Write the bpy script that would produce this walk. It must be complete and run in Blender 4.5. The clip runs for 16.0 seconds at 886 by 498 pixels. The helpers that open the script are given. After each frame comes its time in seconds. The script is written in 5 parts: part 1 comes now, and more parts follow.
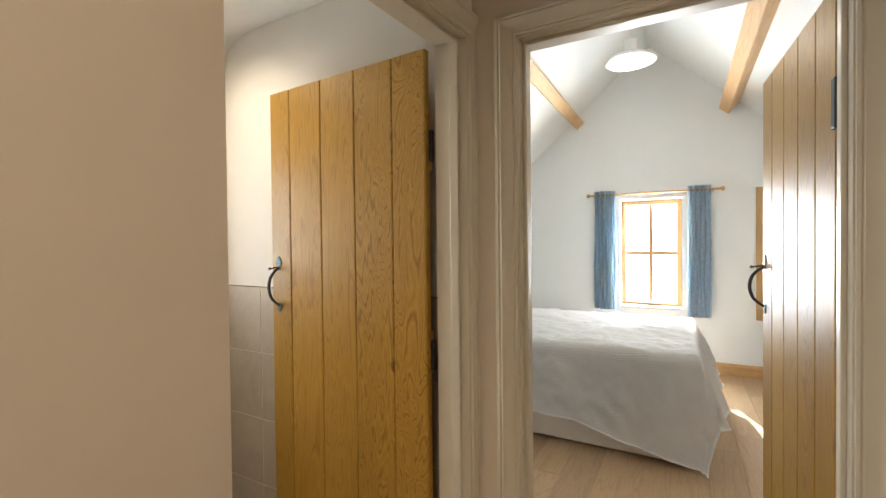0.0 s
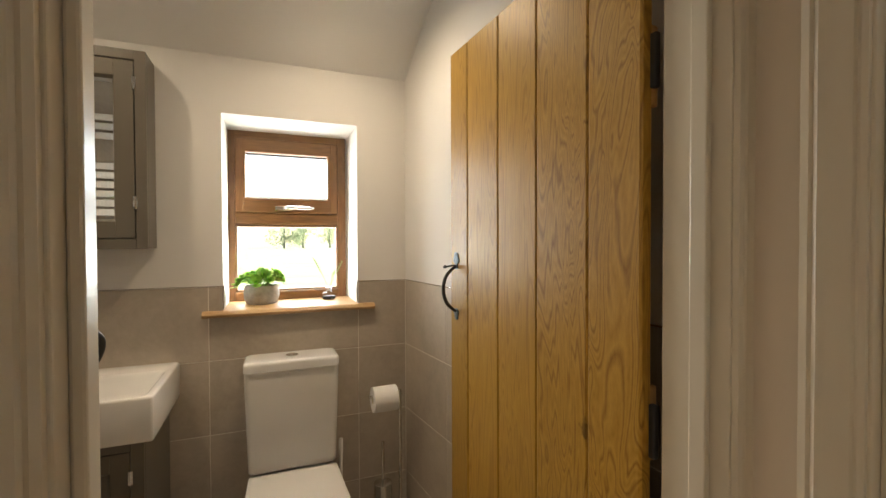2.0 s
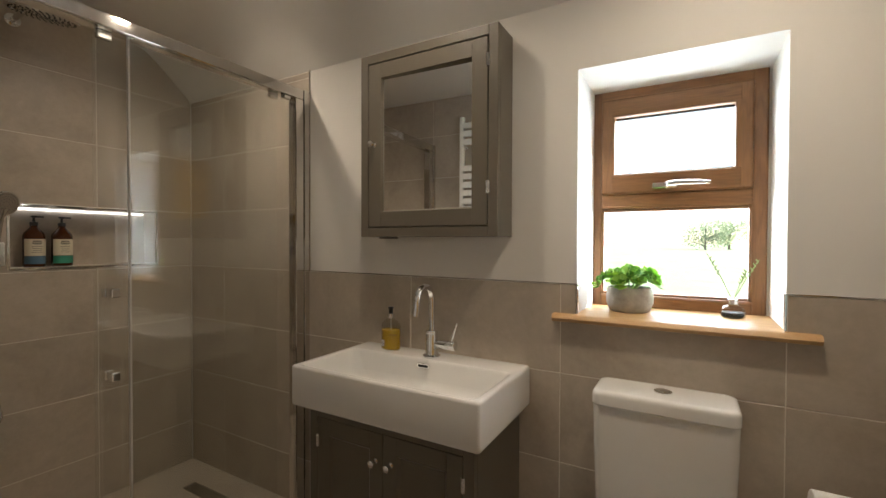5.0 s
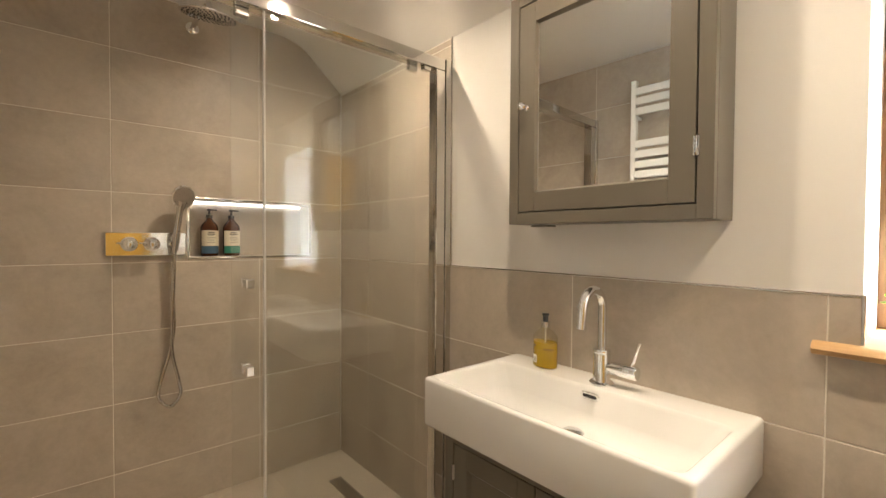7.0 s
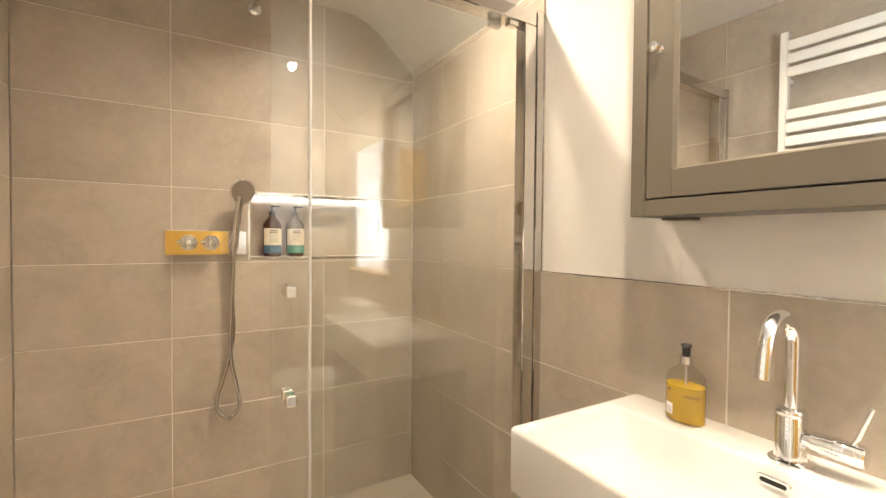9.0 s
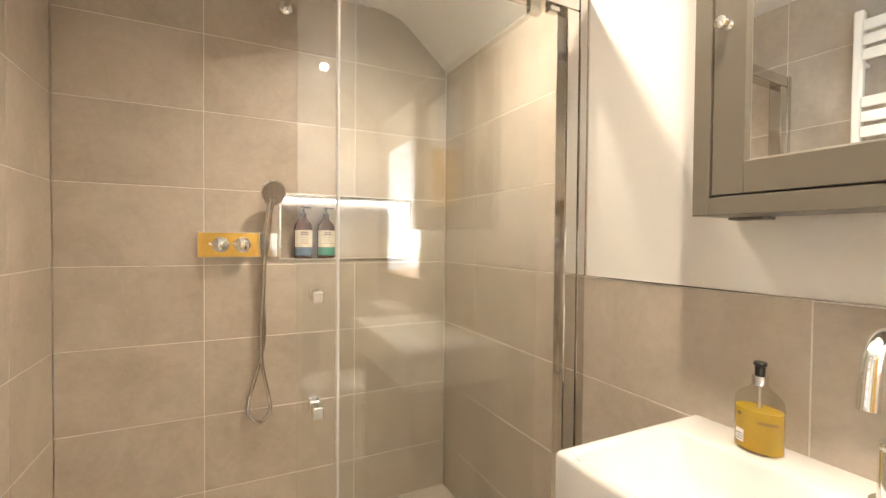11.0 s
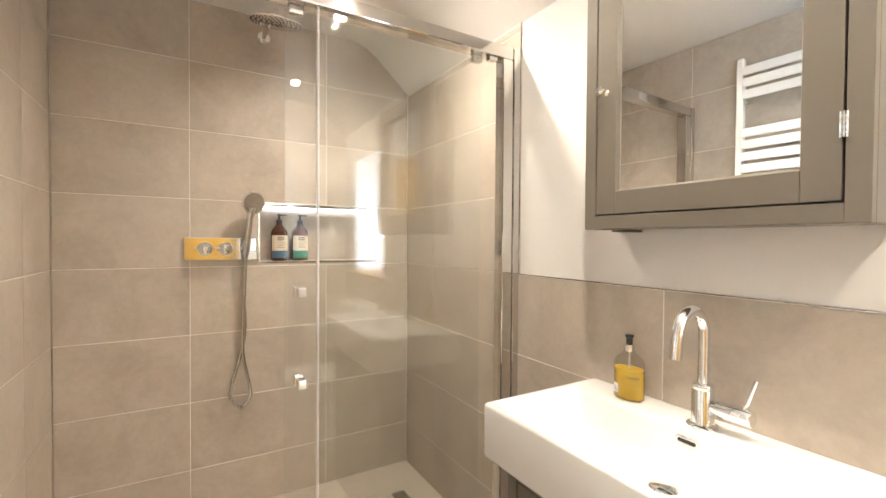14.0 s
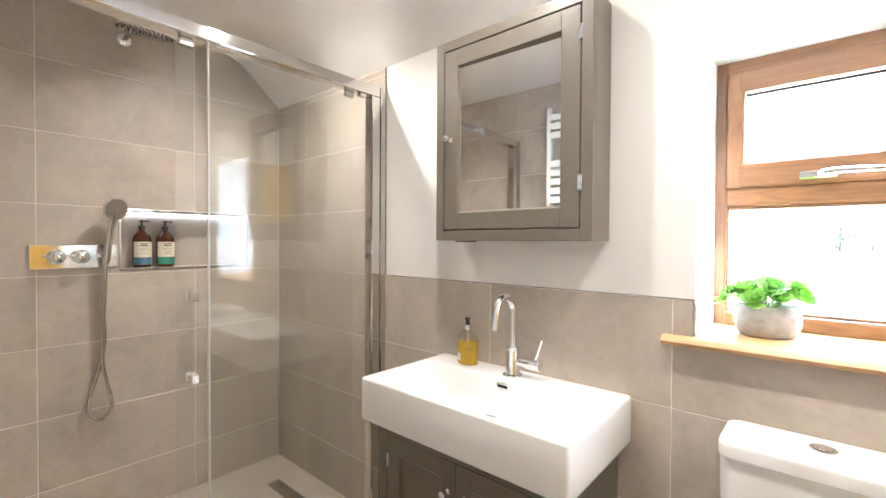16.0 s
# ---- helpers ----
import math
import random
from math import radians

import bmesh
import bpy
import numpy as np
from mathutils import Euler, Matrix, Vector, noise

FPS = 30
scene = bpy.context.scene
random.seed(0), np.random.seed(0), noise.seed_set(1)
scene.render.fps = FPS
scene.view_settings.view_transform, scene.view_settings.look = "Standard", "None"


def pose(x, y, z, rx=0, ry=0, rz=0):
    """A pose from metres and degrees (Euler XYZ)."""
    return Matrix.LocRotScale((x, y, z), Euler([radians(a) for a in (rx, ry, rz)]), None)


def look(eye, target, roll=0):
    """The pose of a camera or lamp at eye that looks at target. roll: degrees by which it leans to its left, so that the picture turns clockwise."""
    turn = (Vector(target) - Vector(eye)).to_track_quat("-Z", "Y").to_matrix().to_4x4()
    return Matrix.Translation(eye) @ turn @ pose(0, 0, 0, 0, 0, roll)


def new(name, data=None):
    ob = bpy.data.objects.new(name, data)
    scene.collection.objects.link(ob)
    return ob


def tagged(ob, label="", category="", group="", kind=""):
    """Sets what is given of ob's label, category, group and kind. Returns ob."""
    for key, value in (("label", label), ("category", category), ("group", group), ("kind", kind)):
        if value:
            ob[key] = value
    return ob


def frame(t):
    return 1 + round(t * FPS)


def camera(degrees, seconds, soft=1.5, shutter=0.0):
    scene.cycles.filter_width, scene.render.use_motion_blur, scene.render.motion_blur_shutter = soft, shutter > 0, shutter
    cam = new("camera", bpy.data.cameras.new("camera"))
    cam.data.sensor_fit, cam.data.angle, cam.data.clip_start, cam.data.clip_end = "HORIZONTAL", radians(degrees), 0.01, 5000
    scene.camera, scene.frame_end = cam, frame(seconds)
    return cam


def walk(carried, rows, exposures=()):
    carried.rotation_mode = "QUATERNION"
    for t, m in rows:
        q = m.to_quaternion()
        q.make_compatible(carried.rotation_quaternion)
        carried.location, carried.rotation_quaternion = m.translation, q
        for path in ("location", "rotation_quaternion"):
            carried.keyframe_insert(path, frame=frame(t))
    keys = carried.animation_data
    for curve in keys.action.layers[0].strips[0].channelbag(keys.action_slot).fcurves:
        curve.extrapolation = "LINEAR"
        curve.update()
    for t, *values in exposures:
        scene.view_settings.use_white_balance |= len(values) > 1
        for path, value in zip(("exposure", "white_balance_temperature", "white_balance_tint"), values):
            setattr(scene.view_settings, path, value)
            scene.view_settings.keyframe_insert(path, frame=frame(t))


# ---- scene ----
cam = camera(91.4, 16.0)
PATH = [
    (0, (2.224, -0.225, 1.344), (1.047, 1.392, 1.315), -0.6),
    (0.5, (2.167, -0.1, 1.363), (0.777, 1.337, 1.317), -0.2),
    (1, (2.098, 0.022, 1.35), (0.522, 1.253, 1.312), -0.1),
    (1.5, (2.035, 0.126, 1.339), (0.309, 1.137, 1.306), -0.2),
    (2, (1.963, 0.236, 1.329), (0.105, 0.975, 1.296), -0.2),
    (2.5, (1.9, 0.32, 1.315), (-0.051, 0.758, 1.286), -0.1),
    (3, (1.817, 0.384, 1.304), (-0.182, 0.468, 1.282), -0.1),
    (3.5, (1.731, 0.413, 1.307), (-0.256, 0.185, 1.279), 0.1),
    (4, (1.64, 0.409, 1.307), (-0.291, -0.111, 1.272), 0.1),
    (4.5, (1.553, 0.4, 1.296), (-0.297, -0.36, 1.267), 0.2),
    (5, (1.453, 0.376, 1.288), (-0.283, -0.617, 1.257), 0.2),
    (7.5, (1.136, 0.086, 1.251), (-0.082, -1.5, 1.208), 0.4),
    (8, (1.081, 0.016, 1.244), (-0.057, -1.628, 1.205), 0.4),
    (8.5, (1.037, -0.05, 1.243), (-0.035, -1.738, 1.205), 0.4),
    (9, (0.997, -0.116, 1.253), (-0.013, -1.842, 1.209), 0.5),
    (9.5, (0.985, -0.162, 1.252), (0.015, -1.911, 1.214), 0.4),
    (10, (0.965, -0.195, 1.255), (0.038, -1.966, 1.216), 0.4),
    (12.5, (0.983, -0.113, 1.256), (0.114, -1.914, 1.217), 0.5),
    (13, (1.01, -0.057, 1.259), (0.117, -1.847, 1.221), 0.5),
    (13.5, (1.036, 0.002, 1.266), (0.102, -1.766, 1.229), 0.5),
    (14, (1.07, 0.072, 1.274), (0.052, -1.649, 1.237), 0.4),
    (14.5, (1.116, 0.137, 1.277), (-0.012, -1.514, 1.244), 0.4),
    (15, (1.168, 0.204, 1.285), (-0.081, -1.357, 1.252), 0.3),
    (15.5, (1.224, 0.257, 1.297), (-0.146, -1.2, 1.261), 0.2),
    (16, (1.302, 0.301, 1.302), (-0.206, -1.013, 1.27), 0.3),
]
EXPOSURES = [(0, 2.36, 6550, 9), (0.5, 2.33, 6350, 9), (1.0, 2.33, 6500, 9), (2.0, 1.97, 6950, 10), (2.5, 1.97, 7050, 10), (3.5, 2.02, 6700, 10), (4.5, 2.0, 6350, 10), (5.0, 1.82, 6250, 10), (7.5, 3.36, 6600, 10), (9.0, 3.76, 6450, 10), (12.5, 3.84, 6050, 10), (14.5, 3.87, 5650, 10), (16.0, 3.68, 5280, 10)]
walk(cam, [(t, look(eye, target, roll)) for t, eye, target, roll in PATH], EXPOSURES)

# ---- world, sun and lamps ----
world = bpy.data.worlds.new("sky")
scene.world = world
world.use_nodes = True
sky = world.node_tree.nodes.new("ShaderNodeTexSky")
sky.sky_type = "NISHITA"
sky.sun_disc = False
SUN_TO = Vector((-0.42, 0.80, 0.52)).normalized()
sky.sun_elevation = math.asin(SUN_TO.z)
sky.sun_rotation = math.atan2(SUN_TO.x, SUN_TO.y)
back = world.node_tree.nodes["Background"]
back.inputs["Strength"].default_value = 0.15
world.node_tree.links.new(sky.outputs["Color"], back.inputs["Color"])

sun = new("sun", bpy.data.lights.new("sun", "SUN"))
sun.data.energy, sun.data.angle, sun.data.color = 5.0, radians(0.5), (1.0, 0.95, 0.86)
sun.matrix_world = look(SUN_TO * 50, (0, 0, 0))

WARM = (1.0, 0.82, 0.61)


def lamp_spot(name, place, watts, cone=158, blend=1.0, radius=0.024):
    ob = new(name, bpy.data.lights.new(name, "SPOT"))
    ob.data.energy, ob.data.spot_size, ob.data.spot_blend, ob.data.shadow_soft_size, ob.data.color = watts, radians(cone), blend, radius, WARM
    ob.location = place
    return ob


CEIL = 2.325
DOWNLIGHTS = [(0.455, -1.37, 8.0), (0.455, -0.47, 5.4), (0.45, 0.46, 7.2)]
for dx, dy, watts in DOWNLIGHTS:
    lamp_spot("downlight_lamp", (dx, dy, CEIL - 0.012), watts)
HALL_LIGHT = (2.35, -0.75)
lamp_spot("hall_lamp", (*HALL_LIGHT, 2.285), 6.8, 166, 0.85)


def lamp_area(name, m, w, h, watts, color):
    ob = new(name, bpy.data.lights.new(name, "AREA"))
    ob.data.shape, ob.data.size, ob.data.size_y, ob.data.energy, ob.data.color = "RECTANGLE", w, h, watts, color
    ob.matrix_world = m
    return ob


# the sky's light in the two window openings, and the lit pendant in the bedroom
lamp_area("sky_bedroom_window", look((1.6 + 0.155 * 0.9925 - 4.32 * 0.122, 1.0 + 0.155 * 0.122 + 4.32 * 0.9925, 1.2), (1.6 + 0.155 * 0.9925, 1.0 + 0.155 * 0.122, 1.1)), 0.74, 1.30, 51, (0.88, 0.94, 1.0))
pendant_lamp_light = new("pendant_light", bpy.data.lights.new("pendant_light", "POINT"))
pendant_lamp_light.data.energy, pendant_lamp_light.data.shadow_soft_size, pendant_lamp_light.data.color = 1.5, 0.04, (1.0, 0.93, 0.82)
pendant_lamp_light.location = (1.6 + 0.125 * 0.9925 - 2.30 * 0.122, 1.0 + 0.125 * 0.122 + 2.30 * 0.9925, 2.64)
lamp_area("sky_bathroom_window", look((-0.36, 0.312, 1.46), (1, 0.312, 1.40)), 0.5, 0.75, 5.0, (0.86, 0.94, 1.0))

# ---- materials ----


def mat(name, color, rough=0.5, metal=0.0, spec=0.5):
    m = bpy.data.materials.new(name)
    m.use_nodes = True
    b = m.node_tree.nodes["Principled BSDF"]
    b.inputs["Base Color"].default_value = (*color, 1)
    b.inputs["Roughness"].default_value = rough
    b.inputs["Metallic"].default_value = metal
    b.inputs["Specular IOR Level"].default_value = spec
    return m


def node(m, kind, **values):
    n = m.node_tree.nodes.new(kind)
    for key, value in values.items():
        n.inputs[key].default_value = value
    return n


def link(m, a, b):
    m.node_tree.links.new(a, b)


def coords(m, scale=(1, 1, 1), kind="Object"):
    tc = m.node_tree.nodes.new("ShaderNodeTexCoord")
    mp = node(m, "ShaderNodeMapping", Scale=scale)
    link(m, tc.outputs[kind], mp.inputs["Vector"])
    return mp.outputs["Vector"]


def ramp(m, fac, stops):
    r = m.node_tree.nodes.new("ShaderNodeValToRGB")
    while len(r.color_ramp.elements) < len(stops):
        r.color_ramp.elements.new(0.5)
    for el, (pos, col) in zip(r.color_ramp.elements, stops):
        el.position, el.color = pos, (*col, 1)
    link(m, fac, r.inputs["Fac"])
    return r.outputs["Color"]


def bump(m, height, strength=0.1, distance=0.002):
    n = node(m, "ShaderNodeBump", Strength=strength, Distance=distance)
    link(m, height, n.inputs["Height"])
    link(m, n.outputs["Normal"], m.node_tree.nodes["Principled BSDF"].inputs["Normal"])


def noise_out(m, vec, scale, detail=4.0, rough=0.55, distortion=0.0):
    n = node(m, "ShaderNodeTexNoise", Scale=scale, Detail=detail, Roughness=rough, Distortion=distortion)
    link(m, vec, n.inputs["Vector"])
    return n.outputs["Fac"]


def mix_colors(m, fac, a, b, mode="MIX"):
    n = m.node_tree.nodes.new("ShaderNodeMix")
    n.data_type, n.blend_type = "RGBA", mode
    for value, slot in ((fac, n.inputs[0]), (a, n.inputs[6]), (b, n.inputs[7])):
        if hasattr(value, "is_output"):
            link(m, value, slot)
        else:
            slot.default_value = value if isinstance(value, float) else (*value, 1)
    return n.outputs[2]


def base_color(m, out):
    link(m, out, m.node_tree.nodes["Principled BSDF"].inputs["Base Color"])


def rough_from(m, fac, lo, hi):
    n = node(m, "ShaderNodeMapRange")
    n.inputs["To Min"].default_value, n.inputs["To Max"].default_value = lo, hi
    link(m, fac, n.inputs["Value"])
    link(m, n.outputs["Result"], m.node_tree.nodes["Principled BSDF"].inputs["Roughness"])


def plaster(name, color):
    m = mat(name, color, 0.75, spec=0.3)
    v = coords(m)
    big = noise_out(m, v, 1.3, 3)
    base_color(m, ramp(m, big, [(0.3, tuple(c * 0.965 for c in color)), (0.7, color)]))
    bump(m, noise_out(m, v, 160, 5), 0.06, 0.001)
    return m


WALL = plaster("white_plaster", (0.735, 0.712, 0.68))
CEILING = plaster("ceiling_paint", (0.80, 0.785, 0.76))
BED_WALL = plaster("bedroom_paint", (0.79, 0.80, 0.79))
HALL_WALL = plaster("hall_paint", (0.74, 0.66, 0.565))


def tile_material():
    m = mat("concrete_look_porcelain", (0.34, 0.29, 0.235), 0.38)
    tc = m.node_tree.nodes.new("ShaderNodeTexCoord")
    info = m.node_tree.nodes.new("ShaderNodeObjectInfo")
    shift = node(m, "ShaderNodeVectorMath")
    shift.operation = "MULTIPLY_ADD"
    shift.inputs[1].default_value = (37.0, 53.0, 71.0)
    comb = m.node_tree.nodes.new("ShaderNodeCombineXYZ")
    for k in range(3):
        link(m, info.outputs["Random"], comb.inputs[k])
    link(m, comb.outputs["Vector"], shift.inputs[0])
    link(m, tc.outputs["Object"], shift.inputs[2])
    v = shift.outputs["Vector"]
    cloud = noise_out(m, v, 3.6, 10, 0.68, 0.5)
    fine = noise_out(m, v, 38, 6, 0.7)
    c = ramp(m, cloud, [(0.28, (0.375, 0.322, 0.260)), (0.48, (0.462, 0.400, 0.328)), (0.70, (0.545, 0.480, 0.400))])
    c = mix_colors(m, 0.16, c, ramp(m, fine, [(0.3, (0.2, 0.17, 0.14)), (0.7, (0.5, 0.44, 0.37))]))
    tone = ramp(m, info.outputs["Random"], [(0.0, (0.95, 0.95, 0.95)), (1.0, (1.0, 1.0, 1.0))])
    base_color(m, mix_colors(m, 1.0, c, tone, "MULTIPLY"))
    rough_from(m, cloud, 0.30, 0.48)
    bump(m, fine, 0.05, 0.001)
    return m


TILE = tile_material()
GROUT = mat("pale_grout", (0.74, 0.70, 0.63), 0.85)
SHOWER_FLOOR = TILE


def pores_early(m, vec):
    return noise_out(m, vec, 60, 3, 0.6)


def wood(name, dark, mid, light, axis=2, rough=0.42, figure=1.0, density=9.0, rings_count=9.0, knots=False, stretch=0.09, plain=None):
    """Straight-grained timber with the grain along one axis, each piece with a cut of its own."""
    m = mat(name, mid, rough)
    tc = m.node_tree.nodes.new("ShaderNodeTexCoord")
    info = m.node_tree.nodes.new("ShaderNodeObjectInfo")
    comb = m.node_tree.nodes.new("ShaderNodeCombineXYZ")
    for k in range(3):
        link(m, info.outputs["Random"], comb.inputs[k])
    shift = node(m, "ShaderNodeVectorMath")
    shift.operation = "MULTIPLY_ADD"
    shift.inputs[1].default_value = (11.0, 17.0, 23.0)
    link(m, comb.outputs["Vector"], shift.inputs[0])
    link(m, tc.outputs["Object"], shift.inputs[2])
    scale = [1.0, 1.0, 1.0]
    scale[axis] = stretch
    mp = node(m, "ShaderNodeMapping", Scale=scale)
    link(m, shift.outputs["Vector"], mp.inputs["Vector"])
    v = mp.outputs["Vector"]
    swirl = noise_out(m, v, density, 3, 0.5, 0.6 * figure)
    wave = node(m, "ShaderNodeMath")
    wave.operation = "MULTIPLY"
    wave.inputs[1].default_value = rings_count
    link(m, swirl, wave.inputs[0])
    rings = node(m, "ShaderNodeMath")
    rings.operation = "PINGPONG"
    rings.inputs[1].default_value = 0.5
    link(m, wave.outputs[0], rings.inputs[0])
    double = node(m, "ShaderNodeMath")
    double.operation = "MULTIPLY"
    double.inputs[1].default_value = 2.0
    link(m, rings.outputs[0], double.inputs[0])
    pores = noise_out(m, v, 210, 4, 0.65)
    c = ramp(m, double.outputs[0], [(0.0, mid), (0.55, light), (1.0, dark)])
    big = noise_out(m, v, 5.0, 2)
    c = mix_colors(m, plain if plain is not None else (0.30 if knots else 0.55), c, ramp(m, big, [(0.3, mid), (0.7, light)]))
    if knots:
        mk = node(m, "ShaderNodeMapping", Scale=(1.0, 0.0, 0.62))
        link(m, shift.outputs["Vector"], mk.inputs["Vector"])
        vor = node(m, "ShaderNodeTexVoronoi", Scale=4.2)
        link(m, mk.outputs["Vector"], vor.inputs["Vector"])
        warp = mix_colors(m, 0.12, vor.outputs["Distance"], pores_early(m, shift.outputs["Vector"]))
        c = mix_colors(m, ramp(m, warp, [(0.085, (1, 1, 1)), (0.125, (0, 0, 0))]), c, tuple(d * 0.45 for d in dark))
    c = mix_colors(m, 0.22, c, ramp(m, pores, [(0.35, dark), (0.6, light)]))
    tone = ramp(m, info.outputs["Random"], [(0.0, (0.86, 0.84, 0.80)), (1.0, (1.05, 1.03, 1.0))])
    base_color(m, mix_colors(m, 1.0, c, tone, "MULTIPLY"))
    bump(m, pores, 0.12, 0.001)
    rough_from(m, pores, rough - 0.06, rough + 0.12)
    return m


OAK_DOOR = wood("oiled_oak", (0.27, 0.125, 0.014), (0.42, 0.232, 0.032), (0.51, 0.305, 0.054), 2, 0.40, 3.4, 6.0, 16.0, True)
OAK_FIGURED = wood("figured_oak", (0.23, 0.100, 0.011), (0.40, 0.218, 0.028), (0.53, 0.318, 0.058), 2, 0.40, 1.6, 5.5, 26.0, True, 0.24, 0.12)
OAK_SILL = wood("clear_oak", (0.40, 0.23, 0.09), (0.55, 0.34, 0.15), (0.62, 0.40, 0.19), 1, 0.38, 0.6)
OAK_TRIM = wood("oak_trim", (0.42, 0.24, 0.09), (0.56, 0.34, 0.14), (0.64, 0.41, 0.19), 0, 0.4, 0.6)
OAK_UPRIGHT = wood("oak_upright", (0.42, 0.24, 0.09), (0.56, 0.34, 0.14), (0.64, 0.41, 0.19), 2, 0.4, 0.6)
OAK_WINDOW_U = wood("oak_window_upright", (0.24, 0.12, 0.040), (0.35, 0.185, 0.065), (0.42, 0.235, 0.090), 2, 0.42, 0.6)
OAK_WINDOW_H = wood("oak_window", (0.24, 0.12, 0.040), (0.35, 0.185, 0.065), (0.42, 0.235, 0.090), 0, 0.42, 0.6)
PINE = wood("pine_beam", (0.46, 0.25, 0.09), (0.62, 0.38, 0.17), (0.70, 0.46, 0.23), 1, 0.5, 0.8, 7.0)
FLOOR_OAK = wood("laminate_oak", (0.30, 0.19, 0.10), (0.42, 0.28, 0.16), (0.50, 0.35, 0.21), 1, 0.42, 0.9, 8.0)
GOLDEN_U = wood("golden_oak_foil_upright", (0.12, 0.056, 0.022), (0.215, 0.104, 0.042), (0.285, 0.143, 0.060), 2, 0.36, 0.5, 12.0)
GOLDEN_H = wood("golden_oak_foil", (0.12, 0.056, 0.022), (0.215, 0.104, 0.042), (0.285, 0.143, 0.060), 1, 0.36, 0.5, 12.0)


def satin(name, color, rough=0.35):
    m = mat(name, color, rough)
    v = coords(m)
    base_color(m, ramp(m, noise_out(m, v, 4, 3), [(0.3, tuple(c * 0.95 for c in color)), (0.7, color)]))
    bump(m, noise_out(m, v, 240, 3), 0.03, 0.0006)
    return m


TAUPE = satin("taupe_satin_paint", (0.135, 0.118, 0.092), 0.34)
TRIM_WHITE = satin("cream_gloss_paint", (0.70, 0.645, 0.54), 0.36)
CERAMIC = mat("white_ceramic", (0.75, 0.74, 0.72), 0.07)
SEAT = mat("white_seat_plastic", (0.84, 0.83, 0.81), 0.18)
CHROME = mat("chrome", (0.86, 0.87, 0.88), 0.06, 1.0)
STEEL = mat("brushed_steel", (0.62, 0.61, 0.58), 0.24, 1.0)
ALU = mat("polished_aluminium", (0.66, 0.64, 0.61), 0.07, 1.0)
CHROME_SOFT = mat("satin_chrome", (0.62, 0.61, 0.60), 0.12, 1.0)
MIRROR = mat("mirror_silver", (0.92, 0.93, 0.92), 0.01, 1.0)
IRON = satin("black_iron", (0.035, 0.037, 0.042), 0.42)
PEWTER = satin("patinated_iron_plate", (0.13, 0.18, 0.20), 0.45)
RADIATOR = mat("white_enamel", (0.84, 0.84, 0.82), 0.2)
PAPER = satin("white_tissue", (0.84, 0.82, 0.80), 0.9)
BLACK_PLASTIC = mat("black_plastic", (0.02, 0.02, 0.02), 0.3)
# rubber parts, and the shade inside openings put into a near-black colour
RUBBER_OR_GAP = mat("black_rubber_or_gap", (0.02, 0.018, 0.016), 0.7)
SEAL = mat("clear_seal_strip", (0.55, 0.54, 0.52), 0.3)
AMBER = mat("amber_bottle_plastic", (0.055, 0.016, 0.005), 0.07)
LABEL_CREAM = mat("cream_label", (0.66, 0.60, 0.47), 0.6)
LABEL_BLUE = mat("blue_label_band", (0.06, 0.13, 0.20), 0.6)
LABEL_GREEN = mat("green_label_band", (0.03, 0.22, 0.15), 0.6)
INK = mat("printed_ink", (0.08, 0.07, 0.06), 0.6)
WHITE_LABEL = mat("white_label", (0.8, 0.8, 0.78), 0.6)
SILVER = mat("silver_collar", (0.8, 0.8, 0.8), 0.2, 1.0)


def stone_pot():
    m = mat("grey_concrete_pot", (0.42, 0.40, 0.37), 0.85)
    v = coords(m)
    base_color(m, ramp(m, noise_out(m, v, 30, 6, 0.7), [(0.3, (0.30, 0.285, 0.265)), (0.7, (0.50, 0.48, 0.45))]))
    bump(m, noise_out(m, v, 120, 5), 0.3, 0.001)
    return m


POT = stone_pot()


def leaf_material(name, a, b):
    m = mat(name, a, 0.42)
    info = m.node_tree.nodes.new("ShaderNodeNewGeometry")
    tone = ramp(m, info.outputs["Random Per Island"], [(0.0, a), (1.0, b)])
    base_color(m, tone)
    # light passes through the thin leaf
    thin = m.node_tree.nodes.new("ShaderNodeBsdfTranslucent")
    link(m, tone, thin.inputs["Color"])
    both = m.node_tree.nodes.new("ShaderNodeMixShader")
    both.inputs[0].default_value = 0.5
    link(m, m.node_tree.nodes["Principled BSDF"].outputs[0], both.inputs[1])
    link(m, thin.outputs[0], both.inputs[2])
    link(m, both.outputs[0], m.node_tree.nodes["Material Output"].inputs["Surface"])
    return m


SUCCULENT = leaf_material("succulent_leaf", (0.18, 0.44, 0.07), (0.48, 0.70, 0.14))
# tree leaves: the haze of distance is put into these paler greens
HAZY_FOLIAGE = leaf_material("hazed_tree_foliage", (0.28, 0.34, 0.20), (0.46, 0.52, 0.33))
BARK = satin("bark", (0.22, 0.19, 0.15), 0.9)
REED = mat("pale_green_reed", (0.30, 0.42, 0.16), 0.6)


